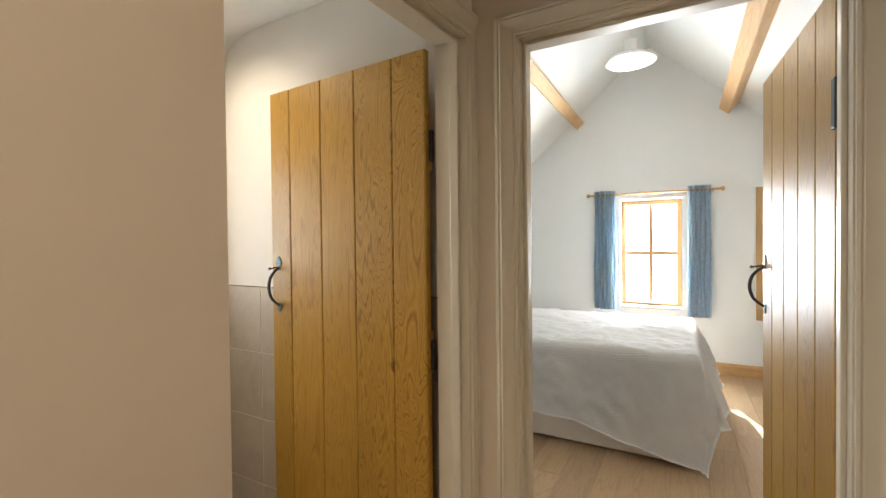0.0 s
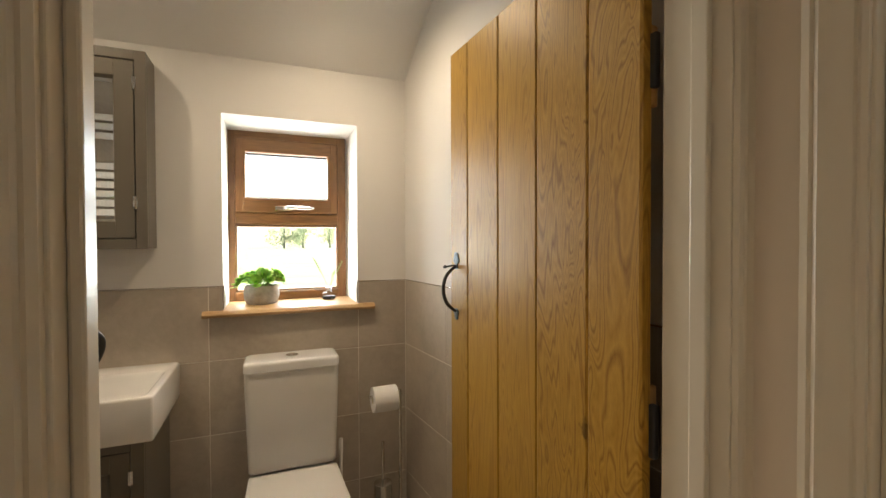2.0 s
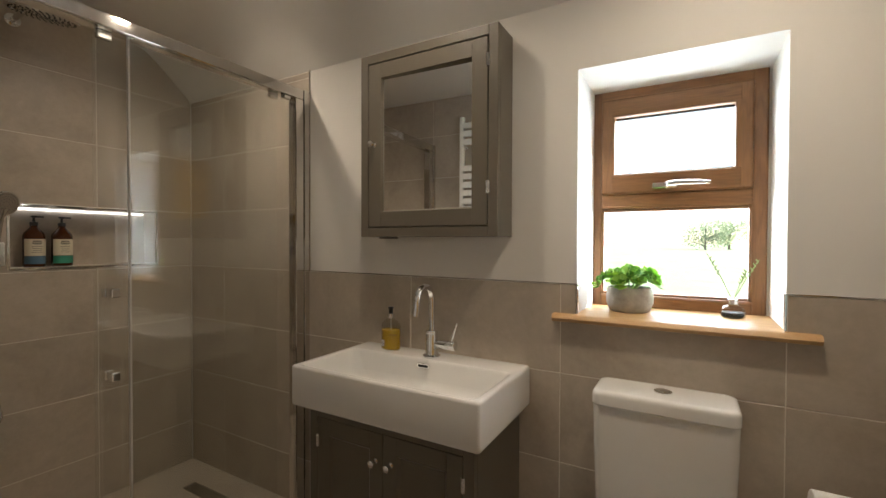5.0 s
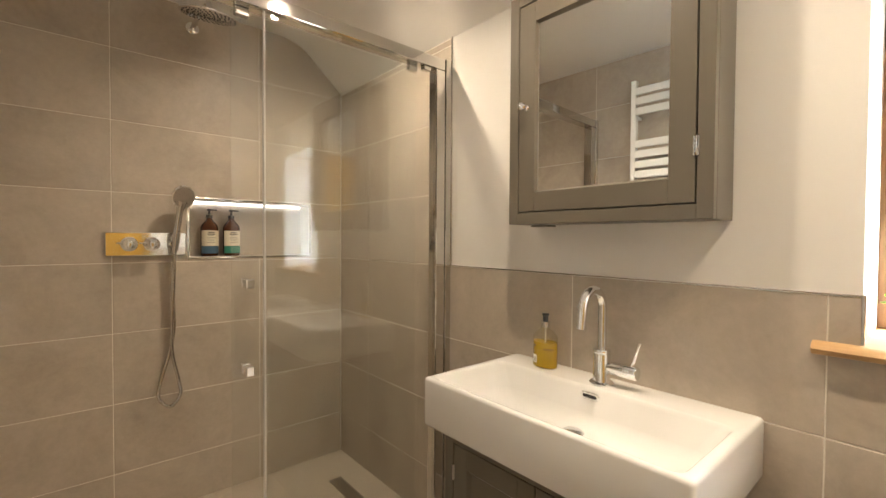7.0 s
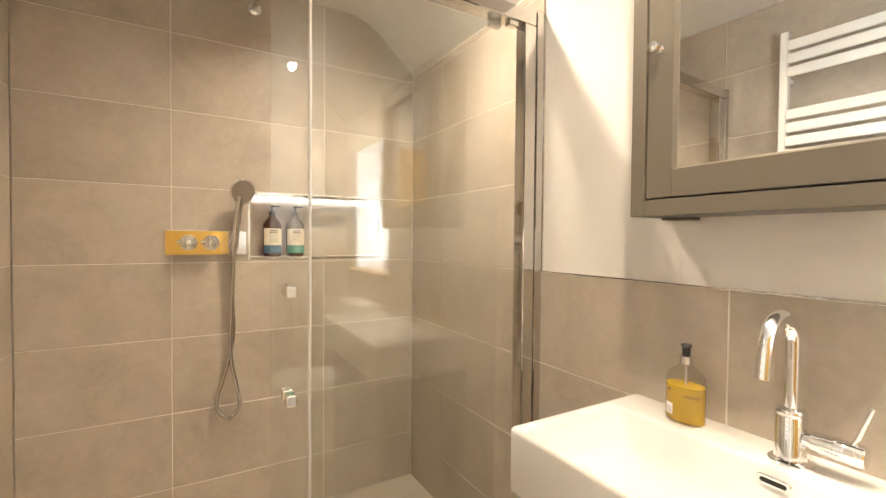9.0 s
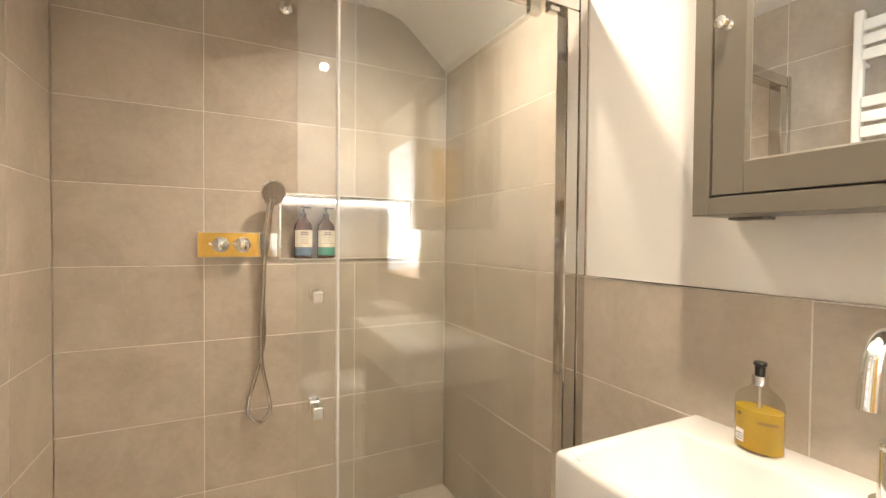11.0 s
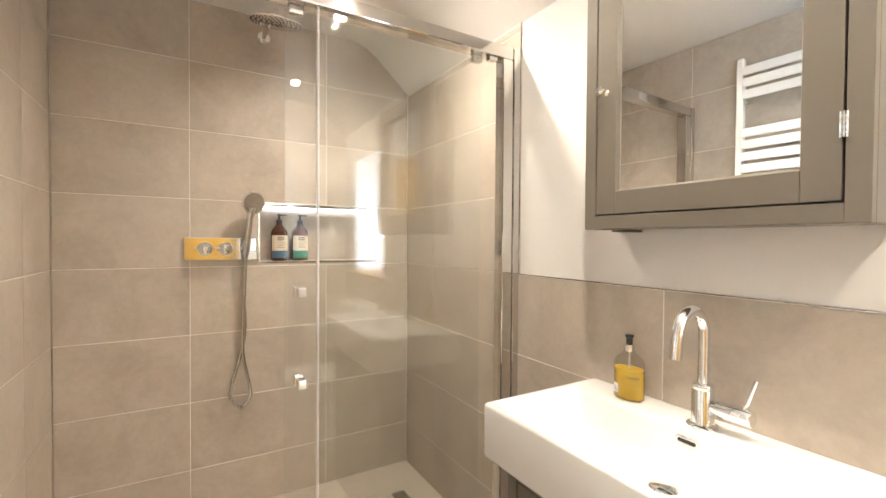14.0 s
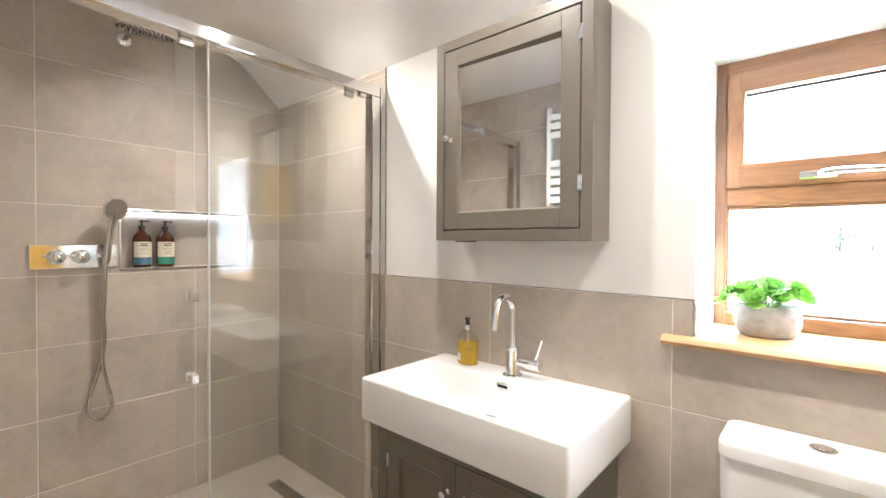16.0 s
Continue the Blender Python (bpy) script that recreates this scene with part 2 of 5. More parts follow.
def glass(name, tint=(1, 1, 1), ior=1.5, rough=0.0):
    """Thin clear sheet: what passes goes straight on, and Fresnel gives the gloss."""
    m = bpy.data.materials.new(name)
    m.use_nodes = True
    nt = m.node_tree
    nt.nodes.remove(nt.nodes["Principled BSDF"])
    tr = node(m, "ShaderNodeBsdfTransparent", Color=(*tint, 1))
    gl = node(m, "ShaderNodeBsdfGlossy", Roughness=rough)
    lw = node(m, "ShaderNodeLayerWeight", Blend=0.5)
    pw = node(m, "ShaderNodeMath")
    pw.operation = "POWER"
    pw.inputs[1].default_value = 5.0
    link(m, lw.outputs["Facing"], pw.inputs[0])
    f0 = ((ior - 1) / (ior + 1)) ** 2
    fr = node(m, "ShaderNodeMapRange")
    fr.inputs["To Min"].default_value, fr.inputs["To Max"].default_value = f0, 1.0
    link(m, pw.outputs[0], fr.inputs["Value"])
    mx = nt.nodes.new("ShaderNodeMixShader")
    link(m, fr.outputs["Result"], mx.inputs[0])
    link(m, tr.outputs[0], mx.inputs[1])
    link(m, gl.outputs[0], mx.inputs[2])
    link(m, mx.outputs[0], nt.nodes["Material Output"].inputs["Surface"])
    return m


GLASS = glass("clear_glass", (0.985, 0.995, 0.99))
SHOWER_GLASS = glass("shower_glass", (0.978, 0.986, 0.980), 1.62)
ACRYLIC = glass("clear_acrylic", (0.985, 0.99, 0.985), 1.45)
BOTTLE_GLASS = glass("clear_bottle", (0.93, 0.93, 0.90), 1.45)
SOAP = mat("yellow_liquid_soap", (0.80, 0.56, 0.06), 0.06)
clear = node(SOAP, "ShaderNodeBsdfTransparent", Color=(0.99, 0.88, 0.42, 1))
half = node(SOAP, "ShaderNodeMixShader", Fac=0.5)
link(SOAP, SOAP.node_tree.nodes["Principled BSDF"].outputs[0], half.inputs[1])
link(SOAP, clear.outputs[0], half.inputs[2])
link(SOAP, half.outputs[0], SOAP.node_tree.nodes["Material Output"].inputs["Surface"])
SOAP_PRINT = mat("brown_printed_ink", (0.22, 0.14, 0.03), 0.6)



def emitter(name, color, strength):
    m = bpy.data.materials.new(name)
    m.use_nodes = True
    b = m.node_tree.nodes["Principled BSDF"]
    b.inputs["Base Color"].default_value = (*color, 1)
    b.inputs["Emission Color"].default_value = (*color, 1)
    b.inputs["Emission Strength"].default_value = strength
    return m


LED = emitter("cool_led_strip", (1.0, 0.97, 0.93), 1.1)
BULB = emitter("lit_lamp_lens", (1.0, 0.88, 0.70), 12.0)
PENDANT_GLOW = emitter("lit_bulb", (1.0, 0.93, 0.82), 2.0)


def cloth(name, color, scale, strength, axis=0):
    m = mat(name, color, 0.9, spec=0.15)
    v = coords(m)
    w = node(m, "ShaderNodeTexWave", Scale=scale, Distortion=1.2, Detail=2.0)
    w.inputs["Detail Scale"].default_value = 2.0
    w.bands_direction = "XYZ"[axis]
    if axis == 2:
        # ribs follow the cloth over the edge: they count along v on top and along z down the sides
        dot = node(m, "ShaderNodeVectorMath")
        dot.operation = "DOT_PRODUCT"
        dot.inputs[1].default_value = (0.0, 1.0, -1.0)
        link(m, v, dot.inputs[0])
        up = m.node_tree.nodes.new("ShaderNodeCombineXYZ")
        link(m, dot.outputs["Value"], up.inputs[2])
        link(m, up.outputs[0], w.inputs["Vector"])
    else:
        link(m, v, w.inputs["Vector"])
    base_color(m, ramp(m, noise_out(m, v, 6, 4), [(0.3, tuple(c * 0.93 for c in color)), (0.7, color)]))
    bump(m, w.outputs["Fac"], strength, 0.004)
    return m


LINEN = cloth("white_ribbed_bedspread", (0.85, 0.82, 0.78), 32, 0.17, 2)
SHEET = cloth("white_cotton", (0.80, 0.79, 0.77), 90, 0.15, 0)
DIVAN = cloth("cream_divan_fabric", (0.62, 0.55, 0.48), 160, 0.2, 2)


def curtain_cloth():
    m = mat("blue_striped_curtain", (0.2, 0.35, 0.5), 0.85, spec=0.15)
    v = coords(m, (1.0, 1.0, 0.35))
    n = noise_out(m, v, 60, 5, 0.7)
    base_color(m, ramp(m, n, [(0.3, (0.36, 0.49, 0.60)), (0.5, (0.54, 0.67, 0.76)), (0.7, (0.78, 0.84, 0.87))]))
    bump(m, n, 0.2, 0.001)
    # daylight glows through the thin cloth
    thin = m.node_tree.nodes.new("ShaderNodeBsdfTranslucent")
    thin.inputs["Color"].default_value = (0.50, 0.64, 0.74, 1)
    both = m.node_tree.nodes.new("ShaderNodeMixShader")
    both.inputs[0].default_value = 0.4
    link(m, m.node_tree.nodes["Principled BSDF"].outputs[0], both.inputs[1])
    link(m, thin.outputs[0], both.inputs[2])
    link(m, both.outputs[0], m.node_tree.nodes["Material Output"].inputs["Surface"])
    return m


CURTAIN = curtain_cloth()


def grass_material():
    m = mat("meadow_grass", (0.10, 0.15, 0.05), 0.95)
    v = coords(m)
    base_color(m, ramp(m, noise_out(m, v, 0.3, 8, 0.7), [(0.3, (0.24, 0.31, 0.13)), (0.7, (0.38, 0.42, 0.22))]))
    return m


GRASS = grass_material()
STONE = satin("rendered_outer_wall", (0.55, 0.52, 0.47), 0.9)

# ---- building helpers ----

BOXES = set()


def quad_box(bm, x0, x1, y0, y1, z0, z1, r=0.0, seg=2):
    """A box; r rounds its edges."""
    BOXES.add(id(bm))
    vs = [bm.verts.new((x, y, z)) for x in (x0, x1) for y in (y0, y1) for z in (z0, z1)]
    faces = [bm.faces.new([vs[i] for i in f]) for f in ((0, 1, 3, 2), (4, 6, 7, 5), (0, 4, 5, 1), (2, 3, 7, 6), (0, 2, 6, 4), (1, 5, 7, 3))]
    if r > 0:
        edges = list({e for f in faces for e in f.edges})
        bmesh.ops.bevel(bm, geom=edges, offset=r, segments=seg, profile=0.5, affect="EDGES")
    return bm


def boxed(x0, x1, y0, y1, z0, z1, r=0.0, seg=2):
    return quad_box(bmesh.new(), x0, x1, y0, y1, z0, z1, r, seg)


def ring_loft(bm, rings, cap0=True, cap1=True, closed=True):
    """Skin a row of rings of equal length."""
    rows = [[bm.verts.new(p) for p in ring] for ring in rings]
    n = len(rows[0])
    for a, b in zip(rows, rows[1:]):
        for i in range(n if closed else n - 1):
            j = (i + 1) % n
            bm.faces.new((a[i], a[j], b[j], b[i]))
    if cap0:
        bm.faces.new(rows[0][::-1])
    if cap1:
        bm.faces.new(rows[-1])
    return bm


def rounded(cx, cy, hx, hy, r, z, k=5):
    """A rounded rectangle of points at height z."""
    r = min(r, hx, hy)
    out = []
    for sx, sy, a0 in ((1, 1, 0), (-1, 1, 90), (-1, -1, 180), (1, -1, 270)):
        for i in range(k + 1):
            a = radians(a0 + 90 * i / k)
            out.append((cx + sx * (hx - r) + r * math.cos(a), cy + sy * (hy - r) + r * math.sin(a), z))
    return out


def circle(c, axis, r, n=20, start=0.0):
    axis = Vector(axis).normalized()
    side = axis.orthogonal().normalized()
    up = axis.cross(side)
    return [tuple(Vector(c) + r * (math.cos(a) * side + math.sin(a) * up)) for a in (start + 2 * math.pi * i / n for i in range(n))]


def cyl(bm, p0, p1, r0, r1=None, n=20):
    d = Vector(p1) - Vector(p0)
    return ring_loft(bm, [circle(p0, d, r0, n), circle(p1, d, r0 if r1 is None else r1, n)])


def turned(bm, base, axis, profile, n=28):
    """A turned shape: rows of (radius, distance along the axis)."""
    axis = Vector(axis).normalized()
    return ring_loft(bm, [circle(Vector(base) + axis * h, axis, max(r, 0.0004), n) for r, h in profile])


def tube(bm, points, r, n=12, caps=True):
    """A round bar along points."""
    pts = [Vector(p) for p in points]
    side = None
    rings = []
    for i, p in enumerate(pts):
        d = (pts[min(i + 1, len(pts) - 1)] - pts[max(i - 1, 0)]).normalized()
        side = d.orthogonal().normalized() if side is None else (side - d * side.dot(d)).normalized()
        up = d.cross(side)
        rad = r[i] if isinstance(r, (list, tuple)) else r
        rings.append([tuple(p + rad * (math.cos(a) * side + math.sin(a) * up)) for a in (2 * math.pi * k / n for k in range(n))])
    return ring_loft(bm, rings, caps, caps)


def spline(points, steps=8):
    """A smooth line through points."""
    pts = [Vector(p) for p in points]
    out = []
    for i in range(len(pts) - 1):
        p0, p1, p2, p3 = pts[max(i - 1, 0)], pts[i], pts[i + 1], pts[min(i + 2, len(pts) - 1)]
        for s in range(steps):
            t = s / steps
            out.append(0.5 * (2 * p1 + (p2 - p0) * t + (2 * p0 - 5 * p1 + 4 * p2 - p3) * t * t + (3 * p1 - p0 - 3 * p2 + p3) * t ** 3))
    return out + [pts[-1]]


def slab(axis, u0, u1, v0, v1, d0, d1, holes=()):
    """A thick wall or plate across one axis, with rectangular holes that go through it. holes: (u0, u1, v0, v1)."""
    bm = bmesh.new()
    us = sorted({u0, u1, *(h[i] for h in holes for i in (0, 1))})
    vs = sorted({v0, v1, *(h[i] for h in holes for i in (2, 3))})
    us, vs = [u for u in us if u0 <= u <= u1], [v for v in vs if v0 <= v <= v1]

    def place(u, v, d):
        return {"x": (d, u, v), "y": (u, d, v), "z": (u, v, d)}[axis]

    def solid(i, j):
        if not (0 <= i < len(us) - 1 and 0 <= j < len(vs) - 1):
            return False
        cu, cv = (us[i] + us[i + 1]) / 2, (vs[j] + vs[j + 1]) / 2
        return not any(h[0] < cu < h[1] and h[2] < cv < h[3] for h in holes)

    verts = {}

    def vert(i, j, d):
        if (i, j, d) not in verts:
            verts[i, j, d] = bm.verts.new(place(us[i], vs[j], d))
        return verts[i, j, d]

    for i in range(len(us) - 1):
        for j in range(len(vs) - 1):
            if not solid(i, j):
                continue
            for d in (d0, d1):
                bm.faces.new([vert(i, j, d), vert(i + 1, j, d), vert(i + 1, j + 1, d), vert(i, j + 1, d)])
            for (di, dj), (a, b) in (((-1, 0), ((i, j), (i, j + 1))), ((1, 0), ((i + 1, j), (i + 1, j + 1))), ((0, -1), ((i, j), (i + 1, j))), ((0, 1), ((i, j + 1), (i + 1, j + 1)))):
                if not solid(i + di, j + dj):
                    bm.faces.new([vert(*a, d0), vert(*b, d0), vert(*b, d1), vert(*a, d1)])
    bmesh.ops.recalc_face_normals(bm, faces=bm.faces)
    return bm


def mesh_of(name, bm, material, smooth=False):
    bmesh.ops.recalc_face_normals(bm, faces=bm.faces)
    if id(bm) in BOXES:
        BOXES.discard(id(bm))
        smooth = False if smooth == 40 else smooth
    data = bpy.data.meshes.new(name)
    bm.to_mesh(data)
    bm.free()
    data.materials.append(material)
    if smooth:
        data.polygons.foreach_set("use_smooth", [True] * len(data.polygons))
        data.set_sharp_from_angle(angle=radians(smooth if smooth is not True else 40))
    return data


def thing(name, label, category, m=None, group=""):
    """An empty at the base of a thing; its parts are built in its own frame."""
    ob = new(name)
    ob.empty_display_size = 0.05
    ob.matrix_basis = m if m is not None else Matrix()
    return tagged(ob, label, category, group)


def part(name, bm, material, parent, label="", smooth=40, local=False):
    """Link a bmesh as one mesh under a thing or a part. It is given in the world's frame, or in the thing's own (local)."""
    root = parent
    while root.parent:
        root = root.parent
    if not local:
        bm.transform(root.matrix_basis.inverted())
    ob = new(name, mesh_of(name, bm, material, smooth))
    ob.parent = parent
    return tagged(ob, label)


def single(name, bm, material, label, category, m=None, group="", smooth=40):
    """A thing of one mesh."""
    ob = new(name, mesh_of(name, bm, material, smooth))
    if m is not None:
        ob.matrix_basis = m
    return tagged(ob, label, category, group)


def structure(name, bm, material, label="", category="", m=None, smooth=False):
    ob = new(name, mesh_of(name, bm, material, smooth))
    if m is not None:
        ob.matrix_basis = m
    return tagged(ob, label, category, kind="structure")


# ---- large structure: bathroom ----
FLOOR = -0.03
XL, YB, YR = 1.525, -2.135, 0.825
DADO = 1.15
WIN = (0.052, 0.600, 1.045, 1.855)
TRIM_Y = -1.21

structure("floor", slab("z", -0.40, 1.535, YB - 0.25, 1.02, FLOOR - 0.2, FLOOR), TILE, "grey-brown tiled bathroom floor", "floor")
structure("wall_window", slab("x", TRIM_Y, 1.0, FLOOR, 2.7, -0.42, -0.003, [WIN]), WALL, "white plastered wall round the bathroom window", "wall")
structure("wall_window_shower", slab("x", YB - 0.25, TRIM_Y, FLOOR, 2.7, -0.42, -0.010), WALL, "wall behind the shower tiles", "wall")
structure("wall_back", slab("y", -0.003, 1.765, FLOOR, 2.7, YB - 0.25, YB - 0.010, [(0.187, 0.78, 1.163, 1.446)]), WALL, "shower back wall with a recess", "wall")
structure("wall_shower_side", slab("x", YB - 0.010, 0.014, FLOOR, 2.7, XL + 0.010, 1.765), HALL_WALL, "beige painted wall between hall and shower", "wall")
SKEW = pose(0, YR - 0.002, 0, 0, 0, 7)
structure("wall_right", slab("y", -0.02, 1.43, FLOOR, 2.7, 0.003, 0.118), WALL, "white plastered wall beside the bathroom door", "wall", SKEW)
DOOR_Y0, DOOR_Y1, HEAD, HEAD2 = 0.080, 0.885, 1.968, 1.942
JAMB = pose(1.459, DOOR_Y0, 0, 0, 0, 4)
DOOR_W = DOOR_Y1 - DOOR_Y0
structure("wall_door", slab("x", -0.085, 0.93, FLOOR, 2.7, 0.004, 0.108, [(-0.02, DOOR_W + 0.02, FLOOR - 0.1, HEAD + 0.02)]), HALL_WALL, "beige partition with the bathroom doorway", "wall", JAMB)

# the ceiling comes down in a slope to the window wall
prof = [(-0.003, 2.085), (0.10, 2.178), (0.19, 2.258), (0.24, 2.293), (0.29, 2.312), (0.36, 2.322), (0.46, CEIL), (XL + 0.02, CEIL)]
bm = bmesh.new()
ring_loft(bm, [[(x, y, z) for x, z in prof] + [(XL + 0.02, y, 2.72), (-0.003, y, 2.72)] for y in (YB - 0.01, 1.02)])
structure("ceiling", bm, CEILING, "white bathroom ceiling that slopes to the window wall", "ceiling", smooth=50)

# shower floor, a tiled bed with a slot drain
structure("shower_floor", slab("z", -0.008, XL + 0.008, YB - 0.008, TRIM_Y, FLOOR, 0.02, [(0.135, 0.205, -1.88, -1.52)]), SHOWER_FLOOR, "grey-brown tiled shower floor", "floor")

# window board and reveal
bm = bmesh.new()
ring_loft(bm, [[(-0.30, y, 1.025), (-0.30, y, 1.053), (0.012, y, 1.053), (0.024, y, 1.049), (0.031, y, 1.039), (0.024, y, 1.029), (0.012, y, 1.025)] for y in (-0.022, 0.672)])
structure("window_sill", bm, OAK_SILL, "clear oak window board with a rounded nose", "window sill", smooth=50)


# bathroom window: top-hung sash over a fixed light
window_1 = tagged(new("window_1"), "brown woodgrain window with an opening top light", "window", kind="structure")
window_1.location = (-0.28, 0.312, 1.05)
WY0, WY1, WZ0, WZ1 = 0.040, 0.593, 1.048, 1.862
F0, F1 = -0.35, -0.28
part("sealant", boxed(F0 + 0.01, F1 - 0.012, WY1 - 0.001, WIN[1] + 0.001, WZ0, WZ1 - 0.01), WALL, window_1)
part("frame_jamb", boxed(F0, F1, WY0, WY0 + 0.044, WZ0, WZ1, 0.006), GOLDEN_U, window_1)
part("frame_jamb", boxed(F0, F1, WY1 - 0.044, WY1, WZ0, WZ1, 0.006), GOLDEN_U, window_1)
part("frame_head", boxed(F0, F1 + 0.001, WY0 + 0.038, WY1 - 0.038, WZ1 - 0.045, WZ1, 0.006), GOLDEN_H, window_1)
part("frame_sill", boxed(F0, F1 + 0.006, WY0 + 0.038, WY1 - 0.038, WZ0, WZ0 + 0.048, 0.008), GOLDEN_H, window_1)
part("transom", boxed(F0, F1 + 0.002, WY0 + 0.038, WY1 - 0.038, 1.414, 1.472, 0.008), GOLDEN_H, window_1)
S0, S1 = -0.335, -0.268
SY0, SY1, SZ0, SZ1 = WY0 + 0.040, WY1 - 0.040, 1.469, WZ1 - 0.040
sash = part("sash", boxed(S0, S1, SY0, SY0 + 0.048, SZ0, SZ1, 0.007), GOLDEN_U, window_1)
part("sash_stile", boxed(S0, S1, SY1 - 0.052, SY1, SZ0, SZ1, 0.007), GOLDEN_U, sash)
part("sash_rail", boxed(S0, S1 + 0.001, SY0 + 0.030, SY1 - 0.030, SZ1 - 0.068, SZ1, 0.007), GOLDEN_H, sash)
part("sash_rail", boxed(S0, S1 + 0.001, SY0 + 0.030, SY1 - 0.030, SZ0, SZ0 + 0.074, 0.007), GOLDEN_H, sash)
for y0, y1, z0, z1 in ((WY0 + 0.040, WY1 - 0.040, 1.088, 1.418), (SY0 + 0.03, SY1 - 0.03, SZ0 + 0.06, SZ1 - 0.06)):
    pane = part("pane", boxed(-0.318, -0.312, y0, y1, z0, z1), GLASS, window_1)
    pane.visible_shadow = False
for y0, y1, z0, z1 in ((SY0 + 0.046, SY1 - 0.050, SZ1 - 0.074, SZ1 - 0.066), (SY0 + 0.046, SY1 - 0.050, SZ0 + 0.072, SZ0 + 0.080)):
    part("gasket", boxed(-0.312, -0.296, y0, y1, z0, z1, 0.002), RUBBER_OR_GAP, sash, "thin dark rubber gasket")
for y0, y1, z0, z1, mt in ((WY0 + 0.040, WY0 + 0.050, 1.09, 1.418, GOLDEN_U), (WY1 - 0.050, WY1 - 0.040, 1.09, 1.418, GOLDEN_U)):
    part("glazing_bead", boxed(-0.31, -0.285, y0, y1, z0, z1, 0.004), mt, window_1)
part("glazing_bead", boxed(-0.31, -0.285, WY0 + 0.05, WY1 - 0.05, 1.094, 1.105, 0.004), GOLDEN_H, window_1)
part("glazing_bead", boxed(-0.31, -0.285, WY0 + 0.05, WY1 - 0.05, 1.403, 1.4145, 0.004), GOLDEN_H, window_1)
wh = part("window_handle", boxed(-0.267, -0.256, 0.255, 0.335, 1.482, 1.504, 0.005, 3), CHROME, sash, "chrome espagnolette handle")
bm = bmesh.new()
tube(bm, spline([(-0.256, 0.30, 1.493), (-0.240, 0.305, 1.494), (-0.233, 0.33, 1.496), (-0.232, 0.38, 1.495), (-0.234, 0.432, 1.492)], 4), [0.009] * 8 + [0.0085] * 6 + [0.007, 0.006, 0.005], 10)
part("lever", bm, CHROME, wh)


# bathroom doorway: lining, stop and moulded architraves
def lining(name, label, m, width, height, depth, stop_at):
    """Door lining in its own frame: x across the opening from 0 to width, y into the next room."""
    t = tagged(new(name), label, "door frame", kind="structure")
    t.matrix_basis = m
    part("jamb", boxed(-0.022, 0, 0, depth, 0, height + 0.022, 0.002), TRIM_WHITE, t, local=True)
    part("jamb", boxed(width, width + 0.022, 0, depth, 0, height + 0.022, 0.002), TRIM_WHITE, t, local=True)
    part("head", boxed(0, width, 0, depth, height, height + 0.022, 0.002), TRIM_WHITE, t, local=True)
    s0, s1 = stop_at
    part("stop", boxed(0, 0.012, s0, s1, 0, height, 0.003), TRIM_WHITE, t, local=True)
    part("stop", boxed(width - 0.012, width, s0, s1, 0, height, 0.003), TRIM_WHITE, t, local=True)
    part("stop", boxed(0.012, width - 0.012, s0, s1, height - 0.012, height, 0.003), TRIM_WHITE, t, local=True)
    return t


ARCH = [(0.0, 0.0), (0.0, 0.010), (0.006, 0.013), (0.010, 0.011), (0.013, 0.014), (0.034, 0.016), (0.040, 0.020), (0.046, 0.024), (0.052, 0.020), (0.056, 0.023), (0.066, 0.021), (0.068, 0.0)]


def architrave(parent, width, height, face, side, keep=(True, True), reveal=0.004, cut=0.068):
    """Moulded strips round an opening, mitred at the top; they lie on the face y = face and stand out towards side."""
    for n, on in enumerate(keep):
        if not on:
            continue
        rings = []
        for end in (0, 1):
            ring = []
            for a, d in ARCH:
                a = min(a, cut) if n == 0 else a
                x = -reveal - a if n == 0 else width + reveal + a
                ring.append((x, face + side * d, 0.0 if end == 0 else height + reveal + a))
            rings.append(ring)
        part("architrave", ring_loft(bmesh.new(), rings), TRIM_WHITE, parent, local=True, smooth=30)
    rings = []
    for end in (0, 1):
        ring = []
        for a, d in ARCH:
            ring.append((-reveal - a if end == 0 else width + reveal + a, face + side * d, height + reveal + a))
        rings.append(ring)
    part("architrave", ring_loft(bmesh.new(), rings), TRIM_WHITE, parent, local=True, smooth=30)


# its own frame: x runs from the hinge side towards -y of the room, y from the hall into the bathroom
frame_1 = lining("door_frame_1", "cream gloss bathroom door lining with moulded architrave", JAMB @ pose(0.108, DOOR_W, FLOOR) @ Matrix.Rotation(radians(90), 4, "Z") @ Matrix.Scale(-1, 4, (1, 0, 0)), DOOR_Y1 - DOOR_Y0, HEAD - FLOOR, 0.118, (0.030, 0.060))
architrave(frame_1, DOOR_Y1 - DOOR_Y0, HEAD - FLOOR, 0.0, -1)

# ---- large structure: hall ----
structure("floor_hall", slab("z", 1.535, 3.2, -2.6, 1.12, FLOOR - 0.2, FLOOR - 0.002), FLOOR_OAK, "oak laminate hall floor", "floor")
structure("ceiling_hall", slab("z", 1.535, 3.2, -2.6, 1.03, 2.30, 2.5), CEILING, "white hall ceiling", "ceiling")
structure("wall_hall_side", slab("x", -2.6, 1.0, FLOOR, 2.6, 3.0, 3.2), HALL_WALL, "beige hall wall", "wall")
structure("wall_hall_end", slab("y", 1.765, 3.0, FLOOR, 2.6, -2.6, -2.4), HALL_WALL, "beige hall end wall", "wall")
structure("wall_hall_close", slab("x", -2.6, YB - 0.010, FLOOR, 2.6, 1.60, 1.765), HALL_WALL, "beige hall wall", "wall")
BED = pose(1.6, 1.0, 0, 0, 0, 7)
BX0, BX1 = 0.050, 0.785
